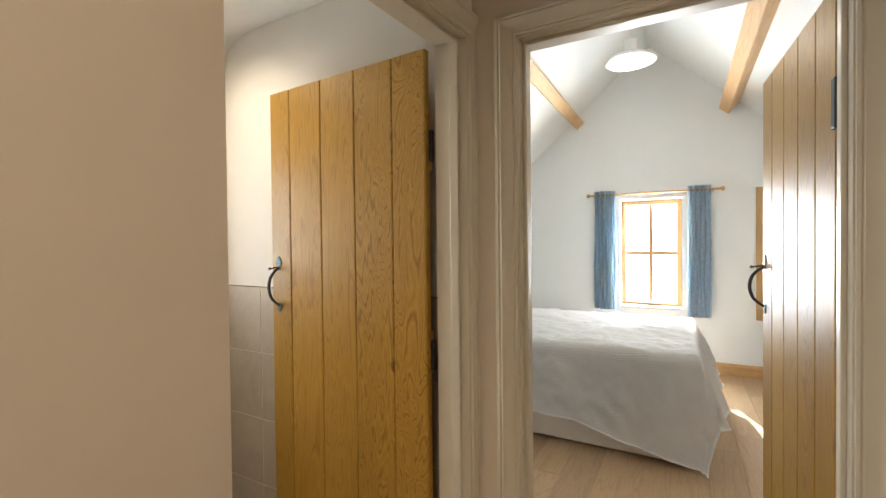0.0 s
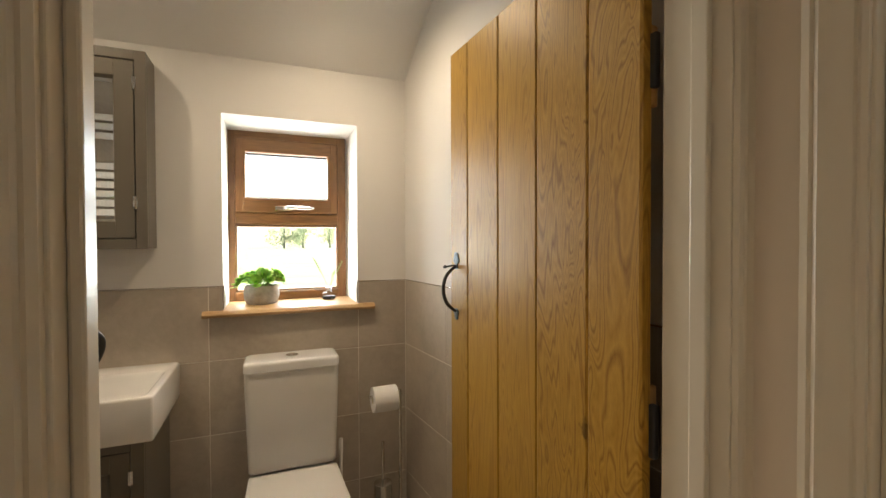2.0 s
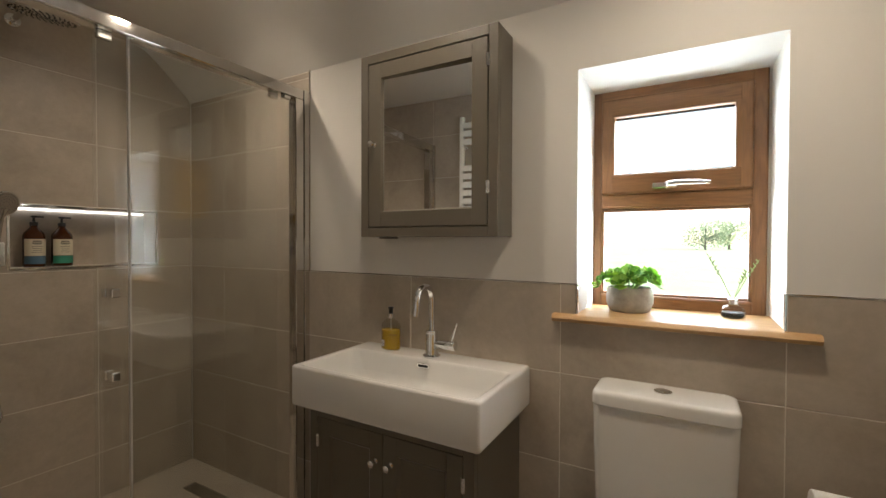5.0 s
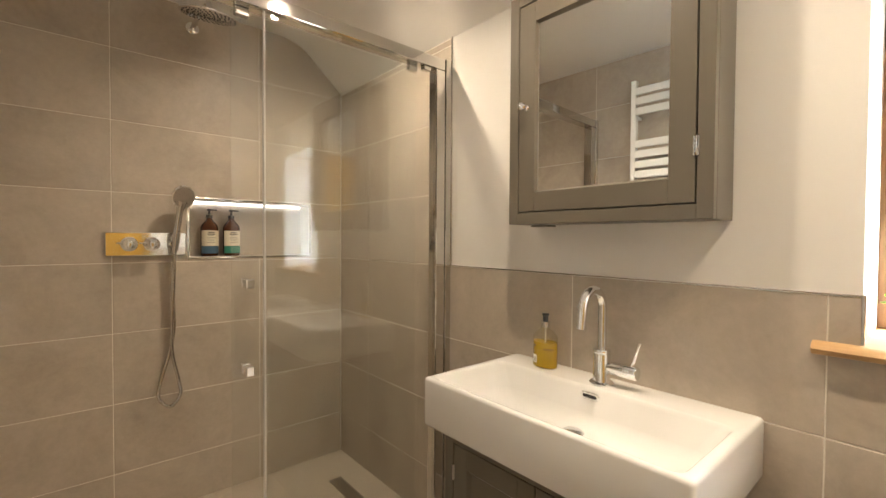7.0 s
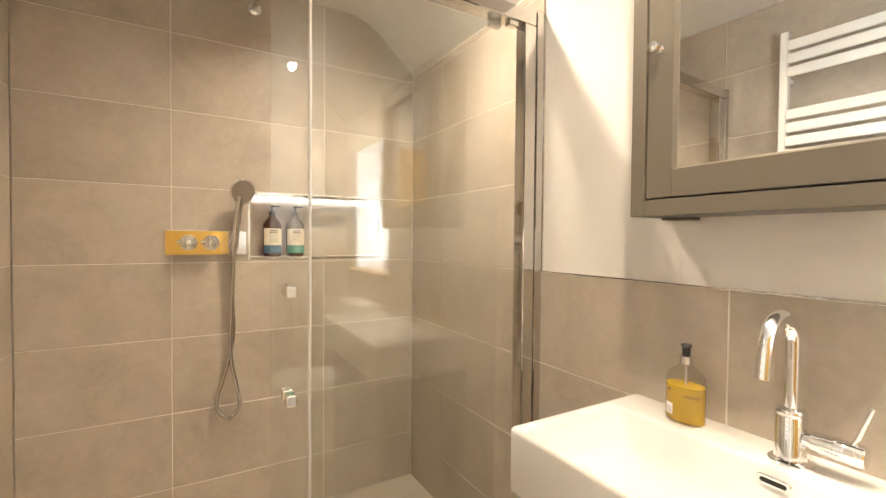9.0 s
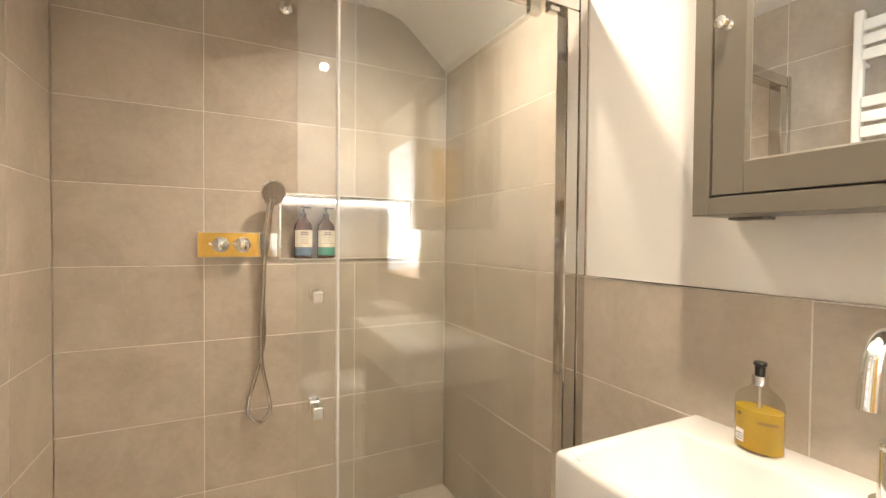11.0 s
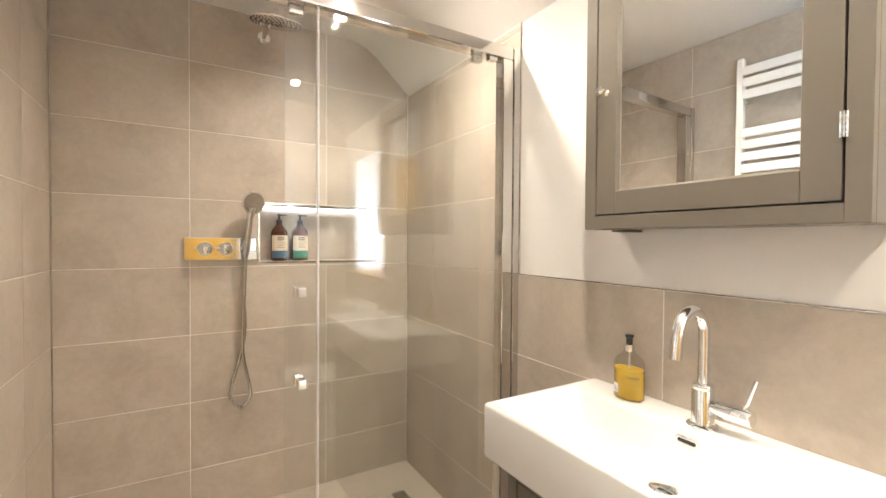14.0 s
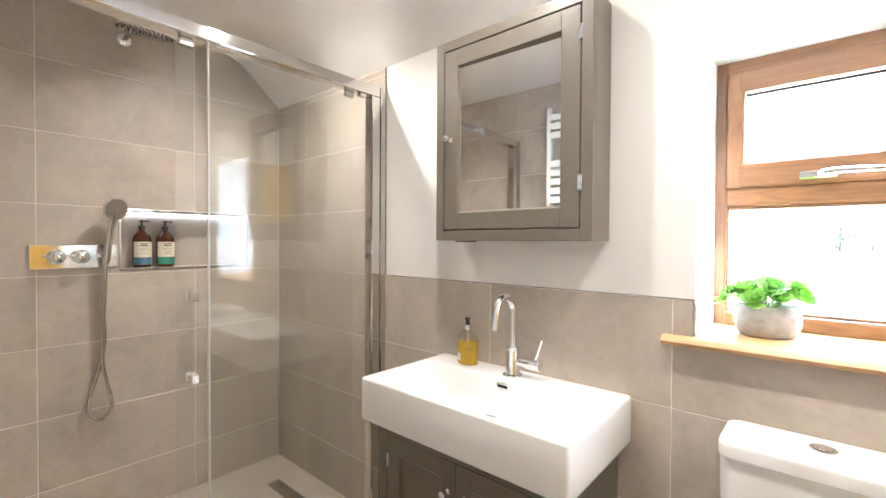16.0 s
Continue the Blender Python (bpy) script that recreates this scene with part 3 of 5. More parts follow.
structure("wall_bedroom_door", slab("y", -0.17, 2.1, FLOOR, 3.9, -0.065, 0.040, [(BX0 - 0.02, BX1 + 0.02, FLOOR - 0.1, HEAD2 + 0.02)]), HALL_WALL, "beige wall with the bedroom doorway", "wall", BED)
frame_2 = lining("door_frame_2", "cream gloss bedroom door lining with moulded architrave", BED @ pose(BX0, -0.065, FLOOR), BX1 - BX0, HEAD2 - FLOOR, 0.110, (0.030, 0.060))
architrave(frame_2, BX1 - BX0, HEAD2 - FLOOR, 0.0, -1)

# ---- large structure: bedroom, turned a little against the rest of the house ----
BV, BU0, BU1 = 3.95, -1.50, 2.00
RIDGE_U, RIDGE_Z, FALL = 0.13, 3.46, 0.885
BW = (-0.15, 0.46, 0.60, 1.80)
structure("floor_bedroom", slab("z", BU0 - 0.2, BU1 + 0.2, 0.045, BV + 0.3, FLOOR - 0.2, FLOOR - 0.012), RUBBER_OR_GAP, "sub-floor under the laminate", "floor", BED)
structure("wall_gable", slab("y", BU0 - 0.2, BU1 + 0.2, FLOOR, 3.9, BV, BV + 0.30, [BW]), BED_WALL, "white gable wall with the bedroom window", "wall", BED)
structure("wall_bed_left", slab("x", 0.12, BV, FLOOR, 3.0, BU0 - 0.2, BU0), BED_WALL, "white bedroom wall behind the bed head", "wall", BED)
structure("wall_bed_right", slab("x", -0.15, BV, FLOOR, 3.0, BU1, BU1 + 0.2), BED_WALL, "white bedroom wall", "wall", BED)
structure("wall_bed_near", slab("y", BU0 - 0.2, -0.175, FLOOR, 3.9, 0.139, 0.20), BED_WALL, "white bedroom wall", "wall", BED)
for name, s in (("ceiling_slope_left", -1), ("ceiling_slope_right", 1)):
    bm = bmesh.new()
    far = BU1 + 0.2 - RIDGE_U if s > 0 else RIDGE_U - BU0 + 0.2
    ring_loft(bm, [[(RIDGE_U, v, RIDGE_Z), (RIDGE_U + s * far, v, RIDGE_Z - FALL * far), (RIDGE_U + s * far, v, RIDGE_Z - FALL * far + 0.3), (RIDGE_U, v, RIDGE_Z + 0.3)] for v in (0.15 if s < 0 else 0.0, BV)])
    structure(name, bm, BED_WALL, "white sloping bedroom ceiling", "ceiling", BED)

# oak skirting with a moulded top
bm = bmesh.new()
ring_loft(bm, [[(u, BV, FLOOR), (u, BV - 0.018, FLOOR), (u, BV - 0.018, 0.058), (u, BV - 0.012, 0.066), (u, BV - 0.012, 0.072), (u, BV - 0.006, 0.082), (u, BV, 0.086)] for u in (BU0, BU1)])
structure("baseboard", bm, OAK_TRIM, "oak skirting board along the bedroom wall", "skirting", BED)

# outside
structure("ground", slab("z", -900, 900, -900, 900, -0.8, -0.55), GRASS, "green meadow outside the house", "ground")


# ---- doors ----
def plank_door(name, label, m, width, height, planks, ledges=((0.20, 0.35), (0.94, 1.08), (1.60, 1.75)), depth=0.022, figured=2):
    """Ledged plank door in its own frame: x from the hinge to the free edge, z up, its planked face towards -y."""
    d = tagged(new(name), label, "door", kind="structure")
    d.matrix_basis = m
    x = 0.0
    total = sum(planks)
    for k, w in enumerate(planks):
        w *= width / total
        bm = bmesh.new()
        g, e = 0.0055, 0.0032
        ring_loft(bm, [[(x + 0.0001, 0.024, z), (x + 0.0001, e, z), (x + g, 0, z), (x + w - g, 0, z), (x + w - 0.0001, e, z), (x + w - 0.0001, 0.024, z)] for z in (0, height)])
        part("plank", bm, OAK_FIGURED if k < figured else OAK_DOOR, d, local=True, smooth=False)
        x += w
    for z0, z1 in ledges:
        part("ledge", boxed(0.003, width - 0.02, 0.0245, 0.0245 + depth, z0, z1, 0.004), OAK_TRIM, d, local=True)
    return d


def pull_handle(parent, x, z, face, out):
    """Hammered iron thumb-latch pull: two spade plates, a bowed grip and a thumb piece."""
    def disc(bm, dx, dz, r, t=0.003):
        return turned(bm, (x + dx, face, z + dz), (0, out, 0), [(r * 0.5, -0.001), (r, 0.0), (r, t), (r * 0.6, t + 0.001), (0.0, t + 0.0012)], 16)
    h = part("door_handle", disc(disc(disc(bmesh.new(), 0, 0.104, 0.013), -0.008, 0.090, 0.0115, 0.0034), 0.008, 0.090, 0.0115, 0.0028), PEWTER, parent, "dark iron thumb latch", local=True)
    bm = boxed(x - 0.008, x + 0.008, min(face, face + out * 0.004), max(face, face + out * 0.004), z + 0.060, z + 0.088, 0.0015)
    part("upper_plate", bm, PEWTER, h, local=True)
    part("lower_plate", disc(disc(bmesh.new(), 0, -0.086, 0.0145, 0.0036), 0, -0.100, 0.010, 0.003), PEWTER, h, local=True)
    pts = spline([(x, face + out * 0.003, z + 0.068), (x, face + out * 0.020, z + 0.058), (x, face + out * 0.042, z + 0.032), (x, face + out * 0.050, z - 0.008), (x, face + out * 0.040, z - 0.048), (x, face + out * 0.018, z - 0.072), (x, face + out * 0.003, z - 0.082)], 5)
    part("grip", tube(bmesh.new(), pts, [0.0045 + 0.0016 * math.sin(math.pi * i / (len(pts) - 1)) for i in range(len(pts))], 10), IRON, h, local=True)
    part("thumb_piece", tube(bmesh.new(), spline([(x, face - out * 0.02, z + 0.070), (x, face + out * 0.016, z + 0.072), (x, face + out * 0.040, z + 0.068), (x, face + out * 0.048, z + 0.071)], 4), [0.003] * 8 + [0.004, 0.0055, 0.0065, 0.006, 0.003], 8), IRON, h, local=True)
    for dx, dz in ((0.0, 0.108), (-0.010, 0.088), (0.010, 0.088), (-0.006, -0.090), (0.006, -0.098)):
        part("screw", turned(bmesh.new(), (x + dx, face + out * 0.0035, z + dz), (0, out, 0), [(0.0026, 0.0), (0.0026, 0.0014), (0.0, 0.0018)], 8), IRON, h, local=True)
    return h


HINGE, FREE = Vector((1.367, 0.861, 0)), Vector((0.588, 0.811, 0))
ang = math.atan2(FREE.y - HINGE.y, FREE.x - HINGE.x)
door_1 = plank_door("door_1", "open oiled oak ledged plank door with an iron latch", Matrix.Translation((HINGE.x, HINGE.y, FLOOR + 0.008)) @ Matrix.Rotation(ang, 4, "Z") @ Matrix.Scale(-1, 4, (0, 1, 0)), (FREE - HINGE).length, 1.984, [0.136, 0.174, 0.175, 0.18, 0.123])
pull_handle(door_1, 0.735, 1.170 - FLOOR, 0.0, -1)
for z in (0.27, 1.0, 1.68):
    part("hinge", boxed(-0.012, 0.002, 0.02, 0.034, z - 0.05, z + 0.05, 0.003), IRON, door_1, "black iron hinge", local=True)

h2, f2 = Vector((2.372, 1.140, 0)), Vector((2.240, 1.858, 0))
ang = math.atan2(f2.y - h2.y, f2.x - h2.x)
door_2 = plank_door("door_2", "open oak ledged plank door to the bedroom", Matrix.Translation((h2.x, h2.y, FLOOR + 0.008)) @ Matrix.Rotation(ang, 4, "Z") @ Matrix.Scale(-1, 4, (0, 1, 0)), (f2 - h2).length, 1.962, [0.14, 0.15, 0.15, 0.15, 0.14], ((0.20, 0.35), (0.895, 1.04), (1.575, 1.72)), 0.035, 0)
pull_handle(door_2, 0.685, 1.164 - FLOOR, 0.0, -1)
for z in (0.27, 1.68):
    part("hinge", boxed(-0.026, -0.001, -0.010, 0.030, z - 0.06, z + 0.06, 0.003), IRON, door_2, "black iron hinge", local=True)

keeper = thing("latch_keeper", "dark blue-black iron latch keeper on the door jamb", "latch", pose(1.455, 0.045, 1.185))
part("plate", boxed(1.447, 1.4565, 0.024, 0.056, 1.178, 1.252, 0.002), PEWTER, keeper)
hook_line = spline([(1.449, 0.044, 1.243), (1.438, 0.062, 1.244), (1.432, 0.074, 1.232), (1.432, 0.071, 1.214), (1.437, 0.058, 1.196), (1.445, 0.046, 1.184)], 6)
part("catch", tube(bmesh.new(), hook_line, 0.0052, 12), IRON, keeper, smooth=60)

# ---- bathroom things ----
# shower enclosure: wall posts, top rail, fixed pane and a sliding door left open
encl = thing("shower_enclosure", "framed glass shower screen with its sliding door open", "shower screen", pose(0.76, TRIM_Y, 0.02))
GY = -1.205
for x0, x1 in ((0.0005, 0.030), (XL - 0.030, XL - 0.0005)):
    part("wall_channel", boxed(x0, x1, GY - 0.028, GY + 0.028, 0.021, 1.99, 0.002), ALU, encl)
for x0, x1 in ((0.030, 0.078), (XL - 0.078, XL - 0.030)):
    part("post", boxed(x0, x1, GY - 0.024, GY + 0.024, 0.021, 1.942, 0.004), ALU, encl)
part("top_rail", boxed(0.0305, XL - 0.0305, GY - 0.030, GY + 0.026, 1.942, 1.988, 0.005), ALU, encl)
part("bottom_track", boxed(0.079, XL - 0.079, GY - 0.028, GY + 0.024, 0.0205, 0.034, 0.003), ALU, encl)
fixed = part("fixed_pane", boxed(0.070, 0.742, GY + 0.006, GY + 0.012, 0.035, 1.945), SHOWER_GLASS, encl, "clear fixed glass pane")
part("seal_strip", boxed(0.740, 0.747, GY + 0.004, GY + 0.014, 0.036, 1.941, 0.002), SEAL, fixed)
sliding = part("sliding_door", boxed(0.150, 0.830, GY - 0.022, GY - 0.016, 0.040, 1.930), SHOWER_GLASS, encl, "clear sliding glass door")
for z in (1.124, 0.861):
    part("handle_block", boxed(0.776, 0.800, GY - 0.016, GY + 0.022, z - 0.014, z + 0.014, 0.003), CHROME, sliding, "square chrome handle block")
    part("handle_block", boxed(0.776, 0.800, GY - 0.052, GY - 0.022, z - 0.014, z + 0.014, 0.003), CHROME, sliding, "square chrome handle block")
part("handle_bar", boxed(0.771, 0.812, GY - 0.060, GY - 0.053, 0.835, 1.150, 0.003), ACRYLIC, sliding, "clear acrylic pull bar")
for x in (0.17, 0.80):
    part("roller", boxed(x - 0.020, x + 0.020, GY - 0.028, GY - 0.006, 1.918, 1.9415, 0.003), STEEL, sliding)
part("end_stop", boxed(0.10, 0.135, GY - 0.010, GY + 0.018, 1.926, 1.9415, 0.003), STEEL, encl)

# tile end trims
structure("trim_vertical", boxed(-0.012, 0.0015, TRIM_Y + 0.030, TRIM_Y + 0.0365, DADO, 2.092, 0.001), ALU, "chrome tile edge strip beside the shower", "trim")
structure("trim_dado", boxed(-0.010, 0.0015, TRIM_Y + 0.037, WIN[0] - 0.001, DADO, DADO + 0.004, 0.001), ALU, "chrome tile edge strip on the half-height tiling", "trim")

for y0, y1 in ((WIN[0] - 0.0015, WIN[0] + 0.004), (WIN[1] - 0.004, WIN[1] + 0.0015)):
    structure("trim_reveal", boxed(-0.012, 0.0018, y0, y1, 1.0535, DADO + 0.0035, 0.001), ALU, "chrome tile edge strip at the window reveal", "trim")

# shower valve bar
valve = thing("shower_valve", "polished chrome shower control plate with round knobs", "shower valve", pose(0.936, YB, 1.231))
part("plate", boxed(0.789, 1.084, YB + 0.0005, YB + 0.014, 1.180, 1.282, 0.003), CHROME, valve)
for x in (1.002, 0.922):
    knob = part("knob", turned(bmesh.new(), (x, YB + 0.014, 1.231), (0, 1, 0), [(0.031, 0.0), (0.031, 0.006), (0.026, 0.009), (0.026, 0.030), (0.023, 0.032), (0.023, 0.034), (0.0265, 0.036), (0.0265, 0.056), (0.0245, 0.0605), (0.019, 0.0645), (0.010, 0.0675), (0.0, 0.0685)], 28), CHROME, valve)
    part("pin", tube(bmesh.new(), [(x + 0.020, YB + 0.060, 1.233), (x + 0.040, YB + 0.064, 1.235)], 0.0035, 10), CHROME, knob)

handset = thing("hand_shower", "chrome hand shower in its holder with a looped hose", "shower head", pose(0.835, YB + 0.014, 1.231))
part("holder", tube(bmesh.new(), [(0.835, YB + 0.0145, 1.231), (0.835, YB + 0.050, 1.231), (0.838, YB + 0.066, 1.233)], [0.017, 0.015, 0.017], 16), CHROME, handset)
axis_pts = spline([(0.843, YB + 0.070, 1.195), (0.840, YB + 0.074, 1.25), (0.833, YB + 0.083, 1.32), (0.826, YB + 0.092, 1.38), (0.820, YB + 0.100, 1.420)], 5)
part("grip", tube(bmesh.new(), axis_pts, [0.0095, 0.011, 0.0125, 0.0145, 0.016] + [0.0160, 0.0158, 0.0155, 0.015, 0.0145, 0.014, 0.0135, 0.013, 0.013, 0.013] + [0.014, 0.015, 0.016, 0.018, 0.02, 0.022], 16), CHROME_SOFT, handset)
face_n = Vector((-0.36, 0.90, -0.26)).normalized()
head_c = Vector((0.816, YB + 0.098, 1.440))
head_p = part("head", turned(bmesh.new(), head_c, face_n, [(0.018, -0.022), (0.038, -0.013), (0.050, 0.0), (0.052, 0.008), (0.049, 0.0125), (0.0, 0.013)], 32), CHROME, handset)
part("spray_face", turned(bmesh.new(), head_c + face_n * 0.0132, face_n, [(0.045, 0.0), (0.045, 0.0012), (0.0, 0.0016)], 32), CHROME_SOFT, head_p)
side_n = face_n.orthogonal().normalized()
up_n = face_n.cross(side_n)
bm = bmesh.new()
for ring_r, count in ((0.012, 7), (0.022, 14), (0.032, 20), (0.041, 26)):
    for k in range(count):
        a = 2 * math.pi * k / count + ring_r * 90
        c = head_c + face_n * 0.0148 + ring_r * (math.cos(a) * side_n + math.sin(a) * up_n)
        cyl(bm, c, c + face_n * 0.0012, 0.0016, 0.0012, 6)
part("nozzles", bm, RUBBER_OR_GAP, head_p)
hose = spline([(0.843, YB + 0.070, 1.197), (0.846, YB + 0.060, 1.05), (0.853, YB + 0.050, 0.86), (0.850, YB + 0.045, 0.74), (0.826, YB + 0.045, 0.61), (0.822, YB + 0.045, 0.548), (0.860, YB + 0.044, 0.505), (0.902, YB + 0.045, 0.548), (0.898, YB + 0.040, 0.61), (0.864, YB + 0.034, 0.73), (0.842, YB + 0.032, 0.86), (0.847, YB + 0.030, 1.05), (0.838, YB + 0.034, 1.18), (0.835, YB + 0.040, 1.222)], 30)
part("hose", tube(bmesh.new(), hose, [0.0068 + (0.0013 if i % 2 else 0.0) for i in range(len(hose))], 10), CHROME_SOFT, handset, "flexible ribbed metal hose")

rain = thing("rain_shower_head", "round chrome rain shower head on a wall arm", "shower head", pose(0.757, YB, 2.225))
part("flange", turned(bmesh.new(), (0.757, YB + 0.0005, 2.225), (0, 1, 0), [(0.027, 0.0), (0.027, 0.006), (0.018, 0.012), (0.0, 0.0125)], 24), CHROME, rain)
part("arm", tube(bmesh.new(), spline([(0.757, YB + 0.010, 2.225), (0.756, YB + 0.10, 2.228), (0.752, YB + 0.25, 2.232), (0.750, YB + 0.295, 2.222), (0.750, YB + 0.305, 2.195)], 6), 0.011, 14), CHROME, rain)
TILT = pose(0.750, YB + 0.305, 2.196, -12)
bm = turned(bmesh.new(), (0, 0, 0), (0, 0, -1), [(0.020, 0.0), (0.024, 0.012), (0.108, 0.018), (0.112, 0.021), (0.112, 0.026), (0.109, 0.028), (0.0, 0.0285)], 40)
bm.transform(TILT)
rh = part("head", bm, CHROME, rain)
bm = bmesh.new()
for ring_r, count in ((0.02, 8), (0.04, 14), (0.06, 20), (0.08, 26), (0.098, 32)):
    for k in range(count):
        a = 2 * math.pi * k / count
        c = Vector((ring_r * math.cos(a), ring_r * math.sin(a), -0.0286))
        cyl(bm, c, c + Vector((0, 0, -0.003)), 0.003, 0.002, 6)
bm.transform(TILT)
part("nozzles", bm, RUBBER_OR_GAP, rh)

# recess with trim, light strip and two bottles
NX0, NX1, NZ0, NZ1, ND = 0.187, 0.78, 1.163, 1.446, YB - 0.115
niche = tagged(new("niche"), "tiled shower recess with a silver edge and light strip", "shower niche", kind="structure")
niche.location = (0.48, YB, 1.163)
part("lining_back", boxed(NX0 + 0.0005, NX1 - 0.0005, ND - 0.008, ND, NZ0 + 0.0005, NZ1 - 0.0005), TILE, niche)
part("lining_shelf", boxed(NX0 + 0.0005, NX1 - 0.0005, ND + 0.0005, YB - 0.002, NZ0 + 0.0005, NZ0 + 0.008), TILE, niche)
part("lining_top", boxed(NX0 + 0.0005, NX1 - 0.0005, ND + 0.0005, YB - 0.002, NZ1 - 0.008, NZ1 - 0.0005), TILE, niche)
part("lining_side", boxed(NX0 + 0.0005, NX0 + 0.008, ND + 0.0005, YB - 0.002, NZ0 + 0.009, NZ1 - 0.009), TILE, niche)
part("lining_side", boxed(NX1 - 0.008, NX1 - 0.0005, ND + 0.0005, YB - 0.002, NZ0 + 0.009, NZ1 - 0.009), TILE, niche)
for x0, x1, z0, z1 in ((NX0, NX1, NZ0 - 0.003, NZ0 + 0.007), (NX0, NX1, NZ1 - 0.007, NZ1 + 0.003), (NX0 - 0.003, NX0 + 0.007, NZ0 + 0.0075, NZ1 - 0.0075), (NX1 - 0.007, NX1 + 0.003, NZ0 + 0.0075, NZ1 - 0.0075)):
    part("edge_trim", boxed(x0, x1, YB - 0.0018, YB + 0.003, z0, z1, 0.001), ALU, niche)
part("led_strip", boxed(NX0 + 0.02, NX1 - 0.02, ND + 0.004, ND + 0.012, NZ1 - 0.017, NZ1 - 0.009), LED, niche, "lit white light strip")


def pump_bottle(name, label, x, y, z, band):
    b = thing(name, label, "bottle", pose(x, y, z), "bottles in the shower recess")
    r = 0.039
    part("body", turned(bmesh.new(), (x, y, z), (0, 0, 1), [(r - 0.004, 0.0), (r, 0.005), (r, 0.138), (r - 0.004, 0.152), (0.018, 0.172), (0.013, 0.180), (0.013, 0.186)], 32), AMBER, b)
    for z0, z1, mt in ((0.050, 0.125, LABEL_CREAM), (0.014, 0.049, band)):
        bm = bmesh.new()
        arc = [(x + (r + 0.0006) * math.cos(a), y + (r + 0.0006) * math.sin(a)) for a in (radians(20 + 140 * k / 18) for k in range(19))]
        ring_loft(bm, [[(px, py, z + h) for px, py in arc] for h in (z0, z1)], False, False, closed=False)
        part("label", bm, mt, b, "printed paper label")
    for k in range(7):
        bm = bmesh.new()
        hw = (22, 26, 18, 28, 24, 20, 26)[k]
        arc = [(x + (r + 0.0012) * math.cos(a), y + (r + 0.0012) * math.sin(a)) for a in (radians(90 - hw + 2 * hw * j / 10) for j in range(11))]
        h0 = 0.118 - 0.0085 * k
        ring_loft(bm, [[(px, py, z + h) for px, py in arc] for h in (h0, h0 - (0.005 if k < 2 else 0.0018))], False, False, closed=False)
        part("print", bm, INK, b)
    part("collar", turned(bmesh.new(), (x, y, z + 0.1855), (0, 0, 1), [(0.015, 0.0), (0.015, 0.016), (0.006, 0.018), (0.0045, 0.030), (0.0045, 0.036)], 20), BLACK_PLASTIC, b)
    bm = boxed(x - 0.010, x + 0.010, y - 0.010, y + 0.010, z + 0.2215, z + 0.231, 0.003)
    quad_box(bm, x - 0.034, x - 0.008, y - 0.0055, y + 0.0055, z + 0.2225, z + 0.2295, 0.002)
    part("pump", bm, BLACK_PLASTIC, b)
    return b


pump_bottle("shampoo_bottle", "amber pump bottle with a cream and blue label", 0.676, YB - 0.060, NZ0 + 0.008, LABEL_BLUE)
pump_bottle("conditioner_bottle", "amber pump bottle with a cream and green label", 0.576, YB - 0.060, NZ0 + 0.008, LABEL_GREEN)

# slot drain
drain = thing("shower_drain", "steel slot drain in the shower floor", "drain", pose(0.17, -1.70, 0.0))
# near-black block: the shade of the open channel is in its colour
part("channel", boxed(0.1355, 0.2045, -1.8795, -1.5205, FLOOR + 0.001, 0.006), RUBBER_OR_GAP, drain)
part("grate", boxed(0.1385, 0.2015, -1.876, -1.524, 0.0065, 0.018, 0.002), STEEL, drain)


def downlight(x, y, z):
    d = thing("downlight", "lit recessed ceiling spotlight with a white rim", "ceiling light", pose(x, y, z), "recessed ceiling spotlights")
    bm = bmesh.new()
    ring_loft(bm, [circle((x, y, z - h), (0, 0, 1), r, 32) for r, h in ((0.043, 0.0005), (0.043, 0.003), (0.038, 0.005), (0.031, 0.0035), (0.030, 0.0015))], True, True)
    part("rim", bm, TRIM_WHITE, d)
    part("lens", cyl(bmesh.new(), (x, y, z - 0.0052), (x, y, z - 0.0038), 0.027, 0.027, 24), BULB, d, "glowing lens")


for dx, dy, watts in DOWNLIGHTS:
    downlight(dx, dy, CEIL)
downlight(*HALL_LIGHT, 2.30)

# mirror cabinet
CX, CY0, CY1, CZ0, CZ1 = 0.132, -0.752, -0.174, 1.308, 2.010
cab = thing("mirror_cabinet", "taupe painted wall cabinet with a mirrored door", "cabinet", pose(0.0, (CY0 + CY1) / 2, CZ0))
part("carcass", boxed(0.0005, CX - 0.022, CY0, CY1, CZ0, CZ1, 0.0015), TAUPE, cab)
FB = 0.034
part("face_stile", boxed(CX - 0.0215, CX, CY0, CY0 + FB, CZ0, CZ1, 0.0015), TAUPE, cab)
part("face_stile", boxed(CX - 0.0215, CX, CY1 - FB, CY1, CZ0, CZ1, 0.0015), TAUPE, cab)
part("face_rail", boxed(CX - 0.0215, CX, CY0 + FB, CY1 - FB, CZ1 - FB, CZ1, 0.0015), TAUPE, cab)
part("face_rail", boxed(CX - 0.0215, CX, CY0 + FB, CY1 - FB, CZ0, CZ0 + FB, 0.0015), TAUPE, cab)
DY0, DY1, DZ0, DZ1 = CY0 + FB + 0.004, CY1 - FB - 0.004, CZ0 + FB + 0.004, CZ1 - FB - 0.004
SW = 0.058
cdoor = part("door", boxed(CX - 0.020, CX - 0.001, DY0, DY0 + SW, DZ0, DZ1, 0.0015), TAUPE, cab)
part("stile", boxed(CX - 0.020, CX - 0.001, DY1 - SW, DY1, DZ0, DZ1, 0.0015), TAUPE, cdoor)
